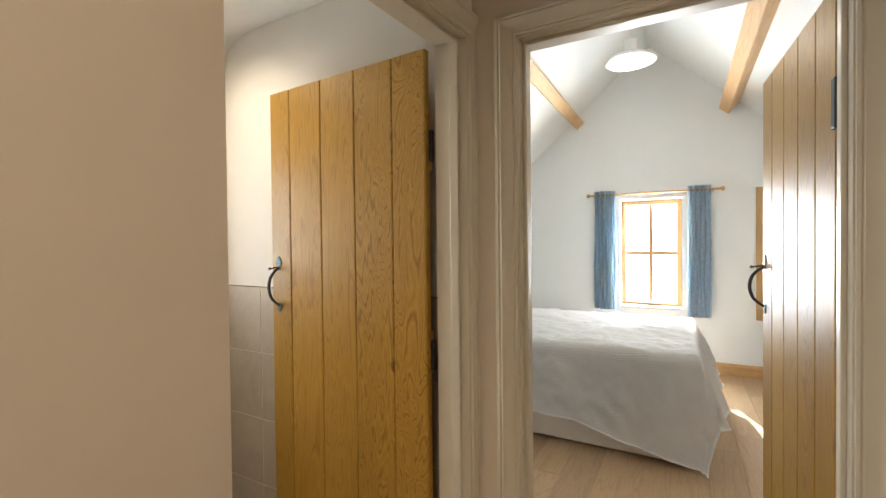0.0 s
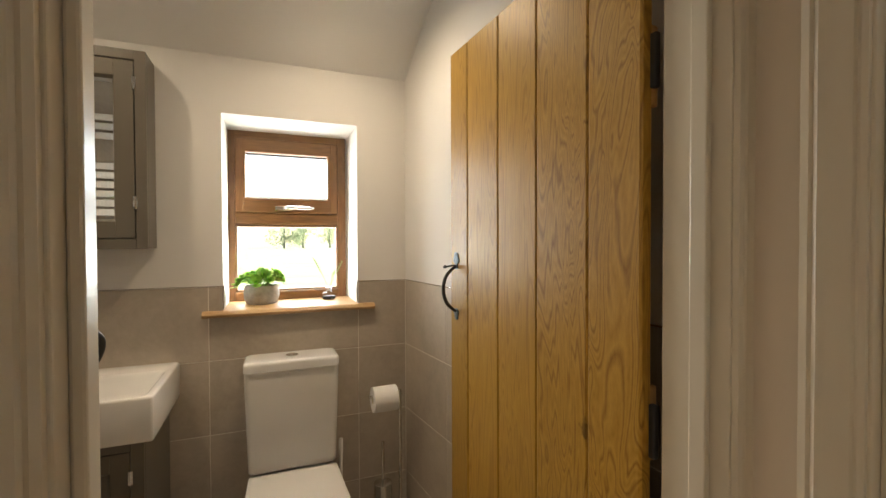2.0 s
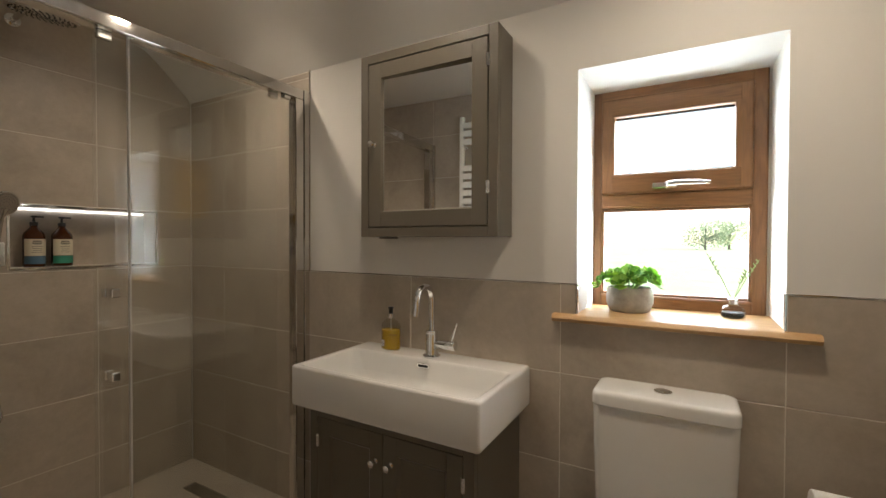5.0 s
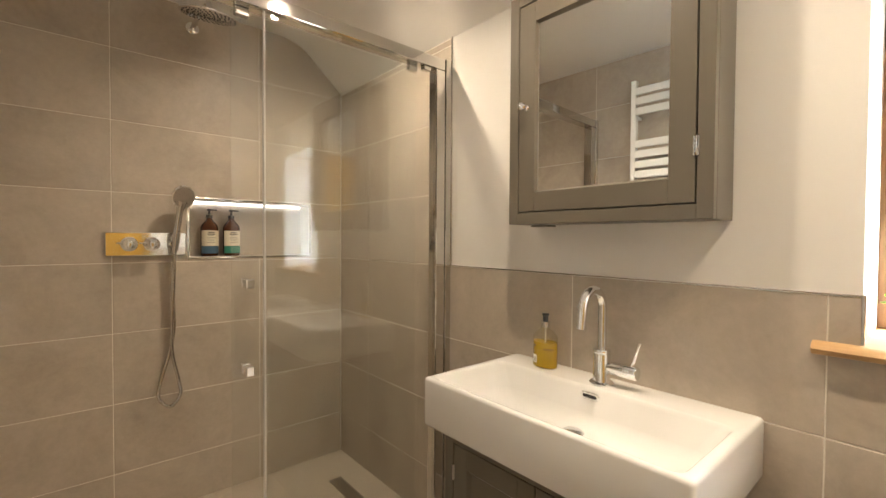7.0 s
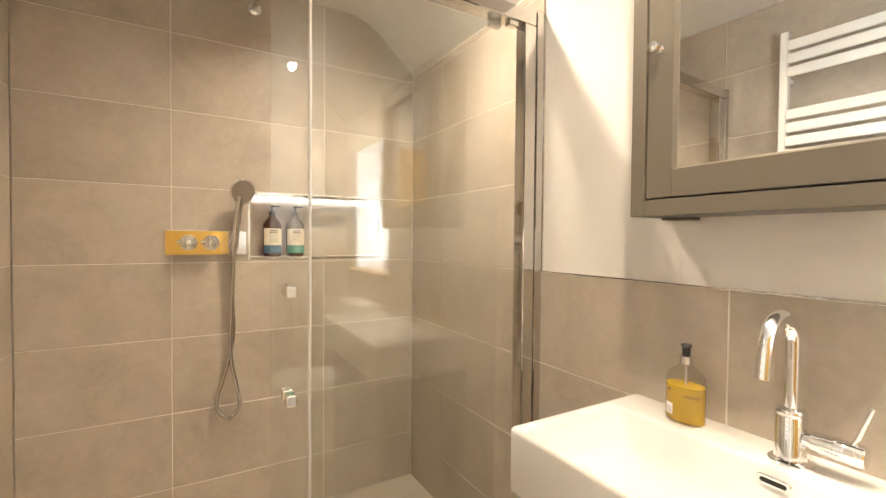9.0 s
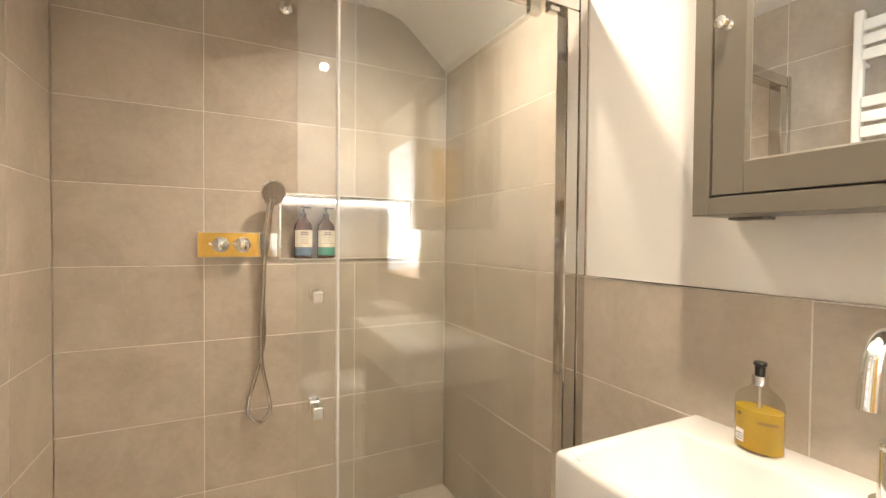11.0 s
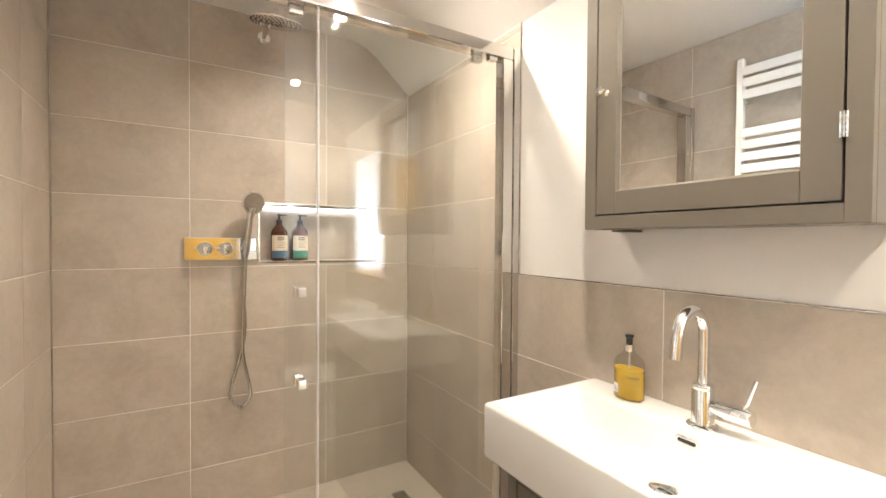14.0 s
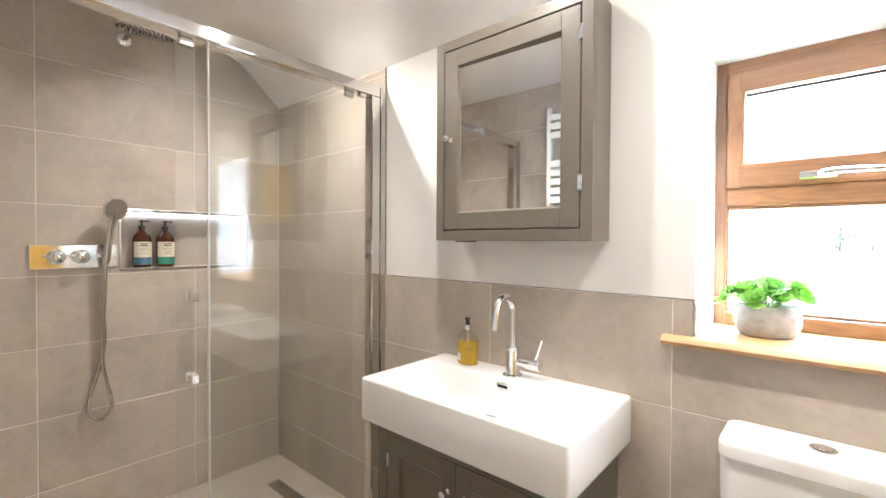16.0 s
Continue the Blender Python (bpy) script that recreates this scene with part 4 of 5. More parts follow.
part("rail", boxed(CX - 0.020, CX - 0.001, DY0 + SW, DY1 - SW, DZ1 - SW, DZ1, 0.0015), TAUPE, cdoor)
part("rail", boxed(CX - 0.020, CX - 0.001, DY0 + SW, DY1 - SW, DZ0, DZ0 + SW, 0.0015), TAUPE, cdoor)
my0, my1, mz0, mz1 = DY0 + SW, DY1 - SW, DZ0 + SW, DZ1 - SW
bm = bmesh.new()
outer = [(CX - 0.0015, y, z) for y, z in ((my0, mz0), (my1, mz0), (my1, mz1), (my0, mz1))]
inner = [(CX - 0.0195, y, z) for y, z in ((my0 + 0.007, mz0 + 0.007), (my1 - 0.007, mz0 + 0.007), (my1 - 0.007, mz1 - 0.007), (my0 + 0.007, mz1 - 0.007))]
ring_loft(bm, [outer, inner], False, False)
part("bead", bm, TAUPE, cdoor, smooth=False)
bm = boxed(-0.0015, 0.0, -(my1 - my0) / 2 + 0.002, (my1 - my0) / 2 - 0.002, mz0 + 0.001, mz1 - 0.001)
bm.transform(pose(CX - 0.0165, (my0 + my1) / 2, 0, 0, 0, 1.3))
part("mirror", bm, MIRROR, cdoor, "silvered mirror glass", smooth=False)


def small_knob(parent, x, y, z):
    return part("knob", turned(bmesh.new(), (x, y, z), (1, 0, 0), [(0.009, 0.0), (0.007, 0.003), (0.0045, 0.006), (0.0045, 0.013), (0.009, 0.016), (0.0125, 0.021), (0.0115, 0.027), (0.006, 0.031), (0.0, 0.032)], 18), CHROME, parent, "small round chrome knob")


def butt_hinge(parent, x, y, z):
    bm = bmesh.new()
    for k in range(5):
        cyl(bm, (x, y, z - 0.022 + 0.009 * k), (x, y, z - 0.0145 + 0.009 * k), 0.0034, 0.0034, 10)
    quad_box(bm, x - 0.0025, x - 0.0008, y - 0.006, y + 0.006, z - 0.022, z + 0.0215)
    return part("hinge", bm, CHROME, parent, "bright butt hinge")


small_knob(cdoor, CX - 0.001, DY0 + 0.026, 1.662)
for z in (CZ1 - 0.115, CZ0 + 0.165):
    butt_hinge(cab, CX + 0.001, DY1 + 0.0015, z)
# thin taupe strip below the carcass, near its left end
part("under_strip", boxed(0.0005, 0.045, CY0 + 0.02, CY0 + 0.085, CZ0 - 0.006, CZ0 - 0.0005, 0.001), TAUPE, cab)

# vanity unit
VX, VY0, VY1, VZ0, VZ1 = 0.372, -0.778, -0.140, FLOOR, 0.721
van = thing("vanity_unit", "dark taupe painted washstand cabinet with two doors", "cabinet", pose(0.0, -0.46, VZ0))
part("carcass", boxed(0.003, VX - 0.022, VY0, VY1, VZ0 + 0.001, VZ1, 0.0015), TAUPE, van)
VF = 0.034
part("face_stile", boxed(VX - 0.0215, VX, VY0, VY0 + VF, VZ0 + 0.001, VZ1, 0.0015), TAUPE, van)
part("face_stile", boxed(VX - 0.0215, VX, VY1 - VF, VY1, VZ0 + 0.001, VZ1, 0.0015), TAUPE, van)
part("face_rail", boxed(VX - 0.0215, VX, VY0 + VF, VY1 - VF, VZ1 - 0.038, VZ1, 0.0015), TAUPE, van)
part("plinth", boxed(VX - 0.0215, VX, VY0 + VF, VY1 - VF, VZ0 + 0.001, VZ0 + 0.09, 0.0015), TAUPE, van)
mid = (VY0 + VY1) / 2
for y0, y1, ky, hy in ((VY0 + VF + 0.003, mid - 0.0015, mid - 0.030, VY0 + VF + 0.0015), (mid + 0.0015, VY1 - VF - 0.003, mid + 0.030, VY1 - VF - 0.0015)):
    z0, z1 = VZ0 + 0.093, VZ1 - 0.041
    vd = part("door", boxed(VX - 0.020, VX - 0.001, y0, y0 + 0.052, z0, z1, 0.0015), TAUPE, van)
    part("stile", boxed(VX - 0.020, VX - 0.001, y1 - 0.052, y1, z0, z1, 0.0015), TAUPE, vd)
    part("rail", boxed(VX - 0.020, VX - 0.001, y0 + 0.052, y1 - 0.052, z1 - 0.056, z1, 0.0015), TAUPE, vd)
    part("rail", boxed(VX - 0.020, VX - 0.001, y0 + 0.052, y1 - 0.052, z0, z0 + 0.07, 0.0015), TAUPE, vd)
    bm = bmesh.new()
    a, b, c, d = y0 + 0.052, y1 - 0.052, z0 + 0.07, z1 - 0.056
    ring_loft(bm, [[(VX - 0.0015, y, z) for y, z in ((a, c), (b, c), (b, d), (a, d))], [(VX - 0.011, y, z) for y, z in ((a + 0.009, c + 0.009), (b - 0.009, c + 0.009), (b - 0.009, d - 0.009), (a + 0.009, d - 0.009))]], False, True)
    part("panel", bm, TAUPE, vd, smooth=False)
    small_knob(vd, VX - 0.001, ky, 0.590)
    for z in (0.60, 0.16):
        butt_hinge(van, VX + 0.001, hy, z)

# basin
basin = thing("basin", "white ceramic rectangular washbasin on the cabinet", "basin", pose(0.0, -0.462, 0.722))
BY0, BY1, BX, BT, BB = -0.822, -0.102, 0.418, 0.862, 0.7215
cy, hy = (BY0 + BY1) / 2, (BY1 - BY0) / 2
rings = []
for off, z in ((0.010, BB), (0.004, BB + 0.002), (0.001, BB + 0.006), (0.0, BB + 0.012), (0.0, BT - 0.009), (0.0012, BT - 0.0045), (0.0042, BT - 0.0013), (0.009, BT)):
    rings.append(rounded(BX / 2 + 0.001, cy, BX / 2 - off, hy - off, 0.010, z))
ix, ihx = 0.261, 0.143
for off, z, r in ((-0.004, BT, 0.026), (0.0, BT - 0.001, 0.026), (0.003, BT - 0.004, 0.028), (0.006, BT - 0.010, 0.030), (0.020, BT - 0.068, 0.040), (0.034, BT - 0.088, 0.048), (0.062, BT - 0.097, 0.05), (0.10, BT - 0.101, 0.03)):
    rings.append(rounded(ix, cy, max(ihx - off, 0.02), hy - 0.024 - off * (1.6 if off > 0.01 else 1), r, z))
part("bowl", ring_loft(bmesh.new(), rings), CERAMIC, basin, smooth=34)


def slot_ring(x, hw, hh):
    return [(x, y, z) for y, z, _ in rounded(cy, 0.8385, hw, hh, hh, 0.0, 6)]


part("overflow_ring", ring_loft(bmesh.new(), [slot_ring(0.1265, 0.027, 0.0095), slot_ring(0.1312, 0.027, 0.0095), slot_ring(0.1325, 0.0255, 0.008)]), CHROME, basin, "chrome overflow surround")
# solid black slug drawn for the shaded opening
part("overflow_slot", ring_loft(bmesh.new(), [slot_ring(0.1315, 0.020, 0.0042), slot_ring(0.1332, 0.020, 0.0042)]), RUBBER_OR_GAP, basin)
part("waste", turned(bmesh.new(), (0.245, cy + 0.02, BT - 0.1012), (0, 0, 1), [(0.033, 0.0), (0.033, 0.002), (0.026, 0.004), (0.020, 0.004), (0.020, 0.014), (0.029, 0.016), (0.029, 0.020), (0.024, 0.024), (0.0, 0.026)], 28), CHROME, basin, "chrome click waste")

tap = thing("basin_tap", "chrome swan-neck basin tap with a side lever", "tap", pose(0.075, -0.460, BT))
TX, TY = 0.075, -0.460
part("body", turned(bmesh.new(), (TX, TY, BT), (0, 0, 1), [(0.033, 0.0), (0.033, 0.004), (0.030, 0.007), (0.0245, 0.009), (0.0235, 0.012), (0.0235, 0.084), (0.0225, 0.0855), (0.0235, 0.087), (0.0235, 0.094), (0.021, 0.097), (0.015, 0.098), (0.0, 0.0985)], 28), CHROME, tap)
neck = [(TX, TY, BT + 0.088), (TX, TY, BT + 0.16), (TX, TY, BT + 0.213)]
neck += [(TX + 0.050 - 0.050 * math.cos(radians(a)), TY, BT + 0.213 + 0.050 * math.sin(radians(a))) for a in range(15, 166, 15)]
neck += [(TX + 0.102, TY, BT + 0.203), (TX + 0.107, TY, BT + 0.165)]
part("spout", tube(bmesh.new(), neck, [0.0125] * (len(neck) - 2) + [0.0130, 0.0130], 20), CHROME, tap)
part("valve", turned(bmesh.new(), (TX, TY + 0.018, BT + 0.050), (0, 1, 0), [(0.012, 0.0), (0.012, 0.012), (0.0175, 0.014), (0.0175, 0.044), (0.0165, 0.0445), (0.0165, 0.0455), (0.0185, 0.046), (0.0185, 0.080), (0.016, 0.083), (0.0, 0.0835)], 24), CHROME, tap)
part("lever", tube(bmesh.new(), [(TX, TY + 0.082, BT + 0.060), (TX, TY + 0.090, BT + 0.080), (TX, TY + 0.106, BT + 0.132)], [0.0048, 0.0048, 0.0040], 12), CHROME, tap)

# hand soap
sx, sy = 0.066, -0.655
soap = thing("soap_bottle", "clear hand soap bottle of yellow liquid with a black pump", "bottle", pose(sx, sy, BT))


def oval(z, a, b, n=28):
    return [(sx + 1.1 * b * math.cos(t), sy + 1.1 * a * math.sin(t), BT + z) for t in (2 * math.pi * k / n for k in range(n))]


part("liquid", ring_loft(bmesh.new(), [oval(0.003, 0.034, 0.022), oval(0.006, 0.0368, 0.0248), oval(0.080, 0.0368, 0.0248)]), SOAP, soap, "yellow liquid")
part("bottle", ring_loft(bmesh.new(), [oval(z, a, b) for z, a, b in ((0.0, 0.035, 0.023), (0.004, 0.038, 0.026), (0.088, 0.038, 0.026), (0.097, 0.0368, 0.0255), (0.105, 0.0325, 0.024), (0.112, 0.0255, 0.020), (0.118, 0.0175, 0.015), (0.122, 0.0135, 0.0125), (0.126, 0.012, 0.012))], True, False), BOTTLE_GLASS, soap, "clear plastic shell", smooth=60)
part("dip_tube", tube(bmesh.new(), [(sx, sy, BT + 0.010), (sx, sy, BT + 0.126)], 0.0022, 8), SEAL, soap)
part("collar", turned(bmesh.new(), (sx, sy, BT + 0.1262), (0, 0, 1), [(0.0135, 0.0), (0.0135, 0.017), (0.010, 0.018), (0.0, 0.0185)], 20), SILVER, soap, "silver collar")
part("pump", turned(bmesh.new(), (sx, sy, BT + 0.1448), (0, 0, 1), [(0.0085, 0.0), (0.0085, 0.016), (0.0112, 0.018), (0.0115, 0.022), (0.0095, 0.0245), (0.0, 0.025)], 18), BLACK_PLASTIC, soap, "black pump cap")
for a0, a1, z0, z1, mt in ((36, 88, 0.0585, 0.0650, SOAP_PRINT), (52, 70, 0.0540, 0.0555, SOAP_PRINT), (50, 78, 0.0430, 0.0440, SOAP_PRINT), (48, 80, 0.0330, 0.0340, SOAP_PRINT), (54, 76, 0.0230, 0.0245, SOAP_PRINT), (-24, 4, 0.016, 0.040, WHITE_LABEL), (-21, 1, 0.020, 0.022, INK), (-21, 1, 0.025, 0.027, INK), (-21, 1, 0.030, 0.032, INK), (-20, -2, 0.046, 0.048, SOAP_PRINT), (-22, 2, 0.052, 0.054, SOAP_PRINT), (-20, 0, 0.058, 0.060, SOAP_PRINT), (-18, -4, 0.066, 0.072, INK)):
    bm = bmesh.new()
    arc = [(sx + 0.0290 * math.cos(t), sy + 0.0422 * math.sin(t)) for t in (radians(a0 - 20 + (a1 - a0) * k / 8) for k in range(9))]
    ring_loft(bm, [[(px, py, BT + z) for px, py in arc] for z in (z0, z1)], False, False, closed=False)
    part("print", bm, mt, soap)

# close-coupled WC
wc = thing("toilet", "white close-coupled toilet with its lid down", "toilet", pose(0.0, 0.313, FLOOR))
WY = 0.313
part("cistern", ring_loft(bmesh.new(), [rounded(0.080, WY, hx, hh, 0.022, z) for hx, hh, z in ((0.066, 0.166, 0.425), (0.070, 0.169, 0.432), (0.078, 0.178, 0.75), (0.0785, 0.1795, 0.822))]), CERAMIC, wc, smooth=32)
lidp = part("cistern_lid", ring_loft(bmesh.new(), [rounded(0.083, WY, hx, hh, 0.026, z) for hx, hh, z in ((0.0785, 0.1795, 0.8225), (0.081, 0.182, 0.826), (0.081, 0.182, 0.850), (0.0795, 0.1805, 0.857), (0.076, 0.177, 0.862), (0.070, 0.171, 0.8645), (0.062, 0.163, 0.865))]), CERAMIC, wc, smooth=32)
part("flush_button", turned(bmesh.new(), (0.083, WY, 0.865), (0, 0, 1), [(0.024, 0.0), (0.024, 0.003), (0.019, 0.0045), (0.019, 0.003), (0.017, 0.003), (0.016, 0.006), (0.0, 0.0065)], 28), CHROME, lidp, "oval chrome flush button")


def dshape(x0, x1, hw, z, n=14):
    """The plan of a toilet seat: square at the back, round at the front."""
    xr = x1 - hw * 1.02
    pts = [(x0, WY - hw * 0.93, z), (xr, WY - hw, z)]
    pts += [(xr + (x1 - xr) * math.sin(t), WY - hw * math.cos(t), z) for t in (math.pi * k / n for k in range(1, n))]
    return pts + [(xr, WY + hw, z), (x0, WY + hw * 0.93, z)]


part("pan", ring_loft(bmesh.new(), [dshape(x0, x1, hw, z) for x0, x1, hw, z in ((0.04, 0.50, 0.115, FLOOR + 0.001), (0.03, 0.52, 0.12, 0.10), (0.02, 0.585, 0.155, 0.30), (0.02, 0.60, 0.172, 0.375), (0.02, 0.60, 0.174, 0.392))]), CERAMIC, wc, smooth=50)
part("seat", ring_loft(bmesh.new(), [dshape(x0, x1, hw, z) for x0, x1, hw, z in ((0.165, 0.605, 0.174, 0.3925), (0.163, 0.609, 0.177, 0.396), (0.163, 0.609, 0.177, 0.408))]), SEAT, wc, smooth=50)
part("seat_lid", ring_loft(bmesh.new(), [dshape(x0, x1, hw, z) for x0, x1, hw, z in ((0.165, 0.609, 0.176, 0.4085), (0.162, 0.612, 0.179, 0.412), (0.162, 0.612, 0.179, 0.420), (0.164, 0.609, 0.177, 0.425), (0.170, 0.602, 0.171, 0.4285), (0.185, 0.59, 0.155, 0.430))]), SEAT, wc, smooth=32)
for y in (WY - 0.10, WY + 0.10):
    part("seat_hinge", cyl(bmesh.new(), (0.158, y, 0.393), (0.158, y, 0.418), 0.006, 0.006, 14), CHROME, wc)
part("isolator", turned(bmesh.new(), (0.10, WY + 0.192, 0.43), (0, 0, 1), [(0.008, 0.0), (0.009, 0.004), (0.009, 0.058), (0.006, 0.064), (0.0, 0.065)], 14), SEAT, wc, "white plastic cap beside the cistern")
part("isolator_pipe", cyl(bmesh.new(), (0.10, WY + 0.192, FLOOR + 0.001), (0.10, WY + 0.192, 0.43), 0.007, 0.007, 12), SEAT, wc)

# toilet roll stand with brush
stand = thing("toilet_roll_stand", "brushed steel free-standing toilet roll and brush stand", "toilet roll stand", pose(0.165, 0.735, FLOOR))
part("base", turned(bmesh.new(), (0.165, 0.712, FLOOR), (0, 0, 1), [(0.085, 0.001), (0.085, 0.008), (0.080, 0.012), (0.0, 0.0125)], 32), STEEL, stand)
part("post", tube(bmesh.new(), [(0.165, 0.748, FLOOR + 0.012), (0.165, 0.748, 0.692)], 0.0065, 14), STEEL, stand)
part("arm", tube(bmesh.new(), [(0.165, 0.757, 0.6755), (0.165, 0.612, 0.6755)], 0.0055, 12), STEEL, stand)
part("brush_handle", tube(bmesh.new(), [(0.165, 0.672, 0.30), (0.165, 0.672, 0.478)], 0.0065, 14), STEEL, stand)
part("brush_cup", turned(bmesh.new(), (0.165, 0.672, FLOOR + 0.0125), (0, 0, 1), [(0.036, 0.0), (0.038, 0.01), (0.038, 0.32), (0.012, 0.328), (0.0, 0.329)], 28), STEEL, stand)
roll = thing("toilet_roll", "white toilet paper roll on the stand", "toilet roll", pose(0.165, 0.68, 0.63))
bm = bmesh.new()
ring_loft(bm, [circle((0.165, y, 0.6615), (0, 1, 0), r, 40) for r, y in ((0.020, 0.628), (0.051, 0.628), (0.053, 0.630), (0.053, 0.730), (0.051, 0.732), (0.020, 0.732), (0.020, 0.628))], False, False)
part("paper", bm, PAPER, roll)
bm = bmesh.new()
ring_loft(bm, [circle((0.165, y, 0.6615), (0, 1, 0), r, 24) for r, y in ((0.0196, 0.629), (0.0196, 0.731), (0.0186, 0.731), (0.0186, 0.629), (0.0196, 0.629))], False, False)
part("core", bm, LABEL_CREAM, roll, "grey card core")

# plant and reed diffuser on the window board
ST = 1.0532
plant = thing("potted_succulent", "small green succulent in a round grey concrete pot", "plant", pose(-0.165, 0.195, ST))
part("pot", turned(bmesh.new(), (-0.165, 0.195, ST), (0, 0, 1), [(0.058, 0.0), (0.066, 0.006), (0.075, 0.030), (0.076, 0.052), (0.072, 0.076), (0.069, 0.083), (0.064, 0.083), (0.063, 0.070), (0.0, 0.070)], 36), POT, plant)
rng = random.Random(4)
bm = bmesh.new()
for k in range(24):
    a, rad = 2.4 * k + rng.uniform(-0.3, 0.3), 0.082 * math.sqrt((k + 0.6) / 24)
    cx0, cy0 = -0.165 + rad * math.cos(a), 0.195 + rad * math.sin(a) * 1.12 - 0.006
    cz0 = ST + 0.090 + 0.034 * (1 - (rad / 0.085) ** 2) + rng.uniform(-0.006, 0.016)
    lean = Vector((math.cos(a) * rad * 13, math.sin(a) * rad * 13, 1)).normalized()
    side = lean.orthogonal().normalized()
    up = lean.cross(side)
    big = rng.uniform(0.8, 1.25)
    slim = 0.24 if math.sin(a) < -0.55 and rad > 0.04 else 0.40
    for layer, (count, length, tilt) in enumerate(((6, 0.033, 0.18), (5, 0.028, 0.55), (3, 0.019, 1.05))):
        for q in range(count):
            b = 2 * math.pi * (q + 0.5 * layer) / count + rng.uniform(-0.35, 0.35)
            out = (math.cos(b) * side + math.sin(b) * up)
            d = (out * math.cos(tilt) + lean * math.sin(tilt) + Vector((0, 0, rng.uniform(-0.15, 0.2)))).normalized()
            wv = d.cross(lean).normalized()
            nv = wv.cross(d).normalized()
            L = length * big * rng.uniform(0.75, 1.2)
            W = L * slim
            c = Vector((cx0, cy0, cz0))
            rows = []
            for s, w in ((0.03, 0.22), (0.3, 0.45), (0.55, 0.85), (0.75, 1.0), (0.92, 0.72), (1.0, 0.18)):
                p = c + d * (L * s) + nv * (0.007 * s * s)
                rows.append([tuple(p + wv * W * w), tuple(p + nv * 0.0012 - nv * 0.002 * w), tuple(p - wv * W * w), tuple(p - nv * 0.0036 * w)])
            ring_loft(bm, rows)
part("leaves", bm, SUCCULENT, plant, "rosettes of fresh green leaves", smooth=60)
bm = bmesh.new()
for k in range(9):
    a = rng.uniform(0, 6.28)
    tube(bm, spline([(-0.165 + 0.012 * math.cos(a), 0.195 + 0.012 * math.sin(a), ST + 0.068), (-0.165 + 0.03 * math.cos(a), 0.195 + 0.035 * math.sin(a), ST + 0.095), (-0.165 + 0.045 * math.cos(a), 0.195 + 0.055 * math.sin(a), ST + 0.10)], 4), 0.0028, 6)
part("stems", bm, REED, plant)

diff = thing("reed_diffuser", "small clear glass diffuser bottle with pale reeds", "diffuser", pose(-0.19, 0.495, ST))
part("bottle", turned(bmesh.new(), (-0.19, 0.495, ST), (0, 0, 1), [(0.030, 0.0), (0.034, 0.004), (0.034, 0.024), (0.026, 0.034), (0.013, 0.038), (0.013, 0.042)], 28), BOTTLE_GLASS, diff)
part("liquid", turned(bmesh.new(), (-0.19, 0.495, ST + 0.003), (0, 0, 1), [(0.028, 0.0), (0.031, 0.003), (0.031, 0.014), (0.0, 0.0145)], 24), BLACK_PLASTIC, diff, "dark scented oil")
part("collar", turned(bmesh.new(), (-0.19, 0.495, ST + 0.0425), (0, 0, 1), [(0.014, 0.0), (0.014, 0.016), (0.006, 0.017), (0.006, 0.012)], 20), SILVER, diff)
for ex, ey, ez in ((-0.205, 0.425, 0.20), (-0.175, 0.56, 0.185), (-0.20, 0.53, 0.15)):
    r = part("reed", tube(bmesh.new(), [(-0.19, 0.495, ST + 0.05), ((-0.19 + ex) / 2, (0.495 + ey) / 2, ST + 0.05 + (ez - 0.05) * 0.55), (ex, ey, ST + ez)], [0.0013, 0.0012, 0.001], 6), REED, diff)
    bm = bmesh.new()
    for q in range(9):
        s = 0.55 + 0.05 * q
        p = Vector((-0.19 + (ex + 0.19) * s, 0.495 + (ey - 0.495) * s, ST + 0.05 + (ez - 0.05) * s))
        w = Vector((0.0, 0.006 * (1 if q % 2 else -1), 0.010))
        ring_loft(bm, [circle(p, w, 0.0018, 5), circle(p + w * 0.5, w, 0.0024, 5), circle(p + w, w, 0.0004, 5)])
    part("sprig", bm, REED, r)

# towel radiator on the wall beside the doorway, seen in the mirror
rad = thing("towel_radiator", "white ladder towel radiator on the tiled wall", "radiator", pose(XL - 0.06, -0.66, 1.0))
RX = XL - 0.075
for y in (-0.929, -0.440):
    part("upright", boxed(RX - 0.018, RX + 0.018, y - 0.016, y + 0.016, 0.82, 2.145, 0.008, 3), RADIATOR, rad)
zs = [2.077, 2.023, 1.967] + [1.789 - 0.0555 * k for k in range(6)] + [1.38 - 0.0555 * k for k in range(7)]
for z in zs:
    part("rung", boxed(RX - 0.032, RX - 0.0185, -0.912, -0.424, z - 0.0205, z + 0.0205, 0.005), RADIATOR, rad)
for y in (-0.929, -0.440):
    for z in (1.95, 0.95):
        part("bracket", cyl(bmesh.new(), (RX + 0.0185, y, z), (XL - 0.0005, y, z), 0.010, 0.010, 14), RADIATOR, rad)

# ---- bedroom things, in the bedroom's own frame ----
window_2 = tagged(new("window_2"), "oak framed bedroom window with four panes", "window", kind="structure")
window_2.matrix_basis = BED
u0, u1, z0, z1 = BW
FV0, FV1 = BV + 0.12, BV + 0.18
part("frame_jamb", boxed(u0, u0 + 0.05, FV0, FV1, z0, z1, 0.004), OAK_WINDOW_U, window_2, local=True)
part("frame_jamb", boxed(u1 - 0.05, u1, FV0, FV1, z0, z1, 0.004), OAK_WINDOW_U, window_2, local=True)
part("frame_head", boxed(u0 + 0.05, u1 - 0.05, FV0, FV1, z1 - 0.055, z1, 0.004), OAK_WINDOW_H, window_2, local=True)
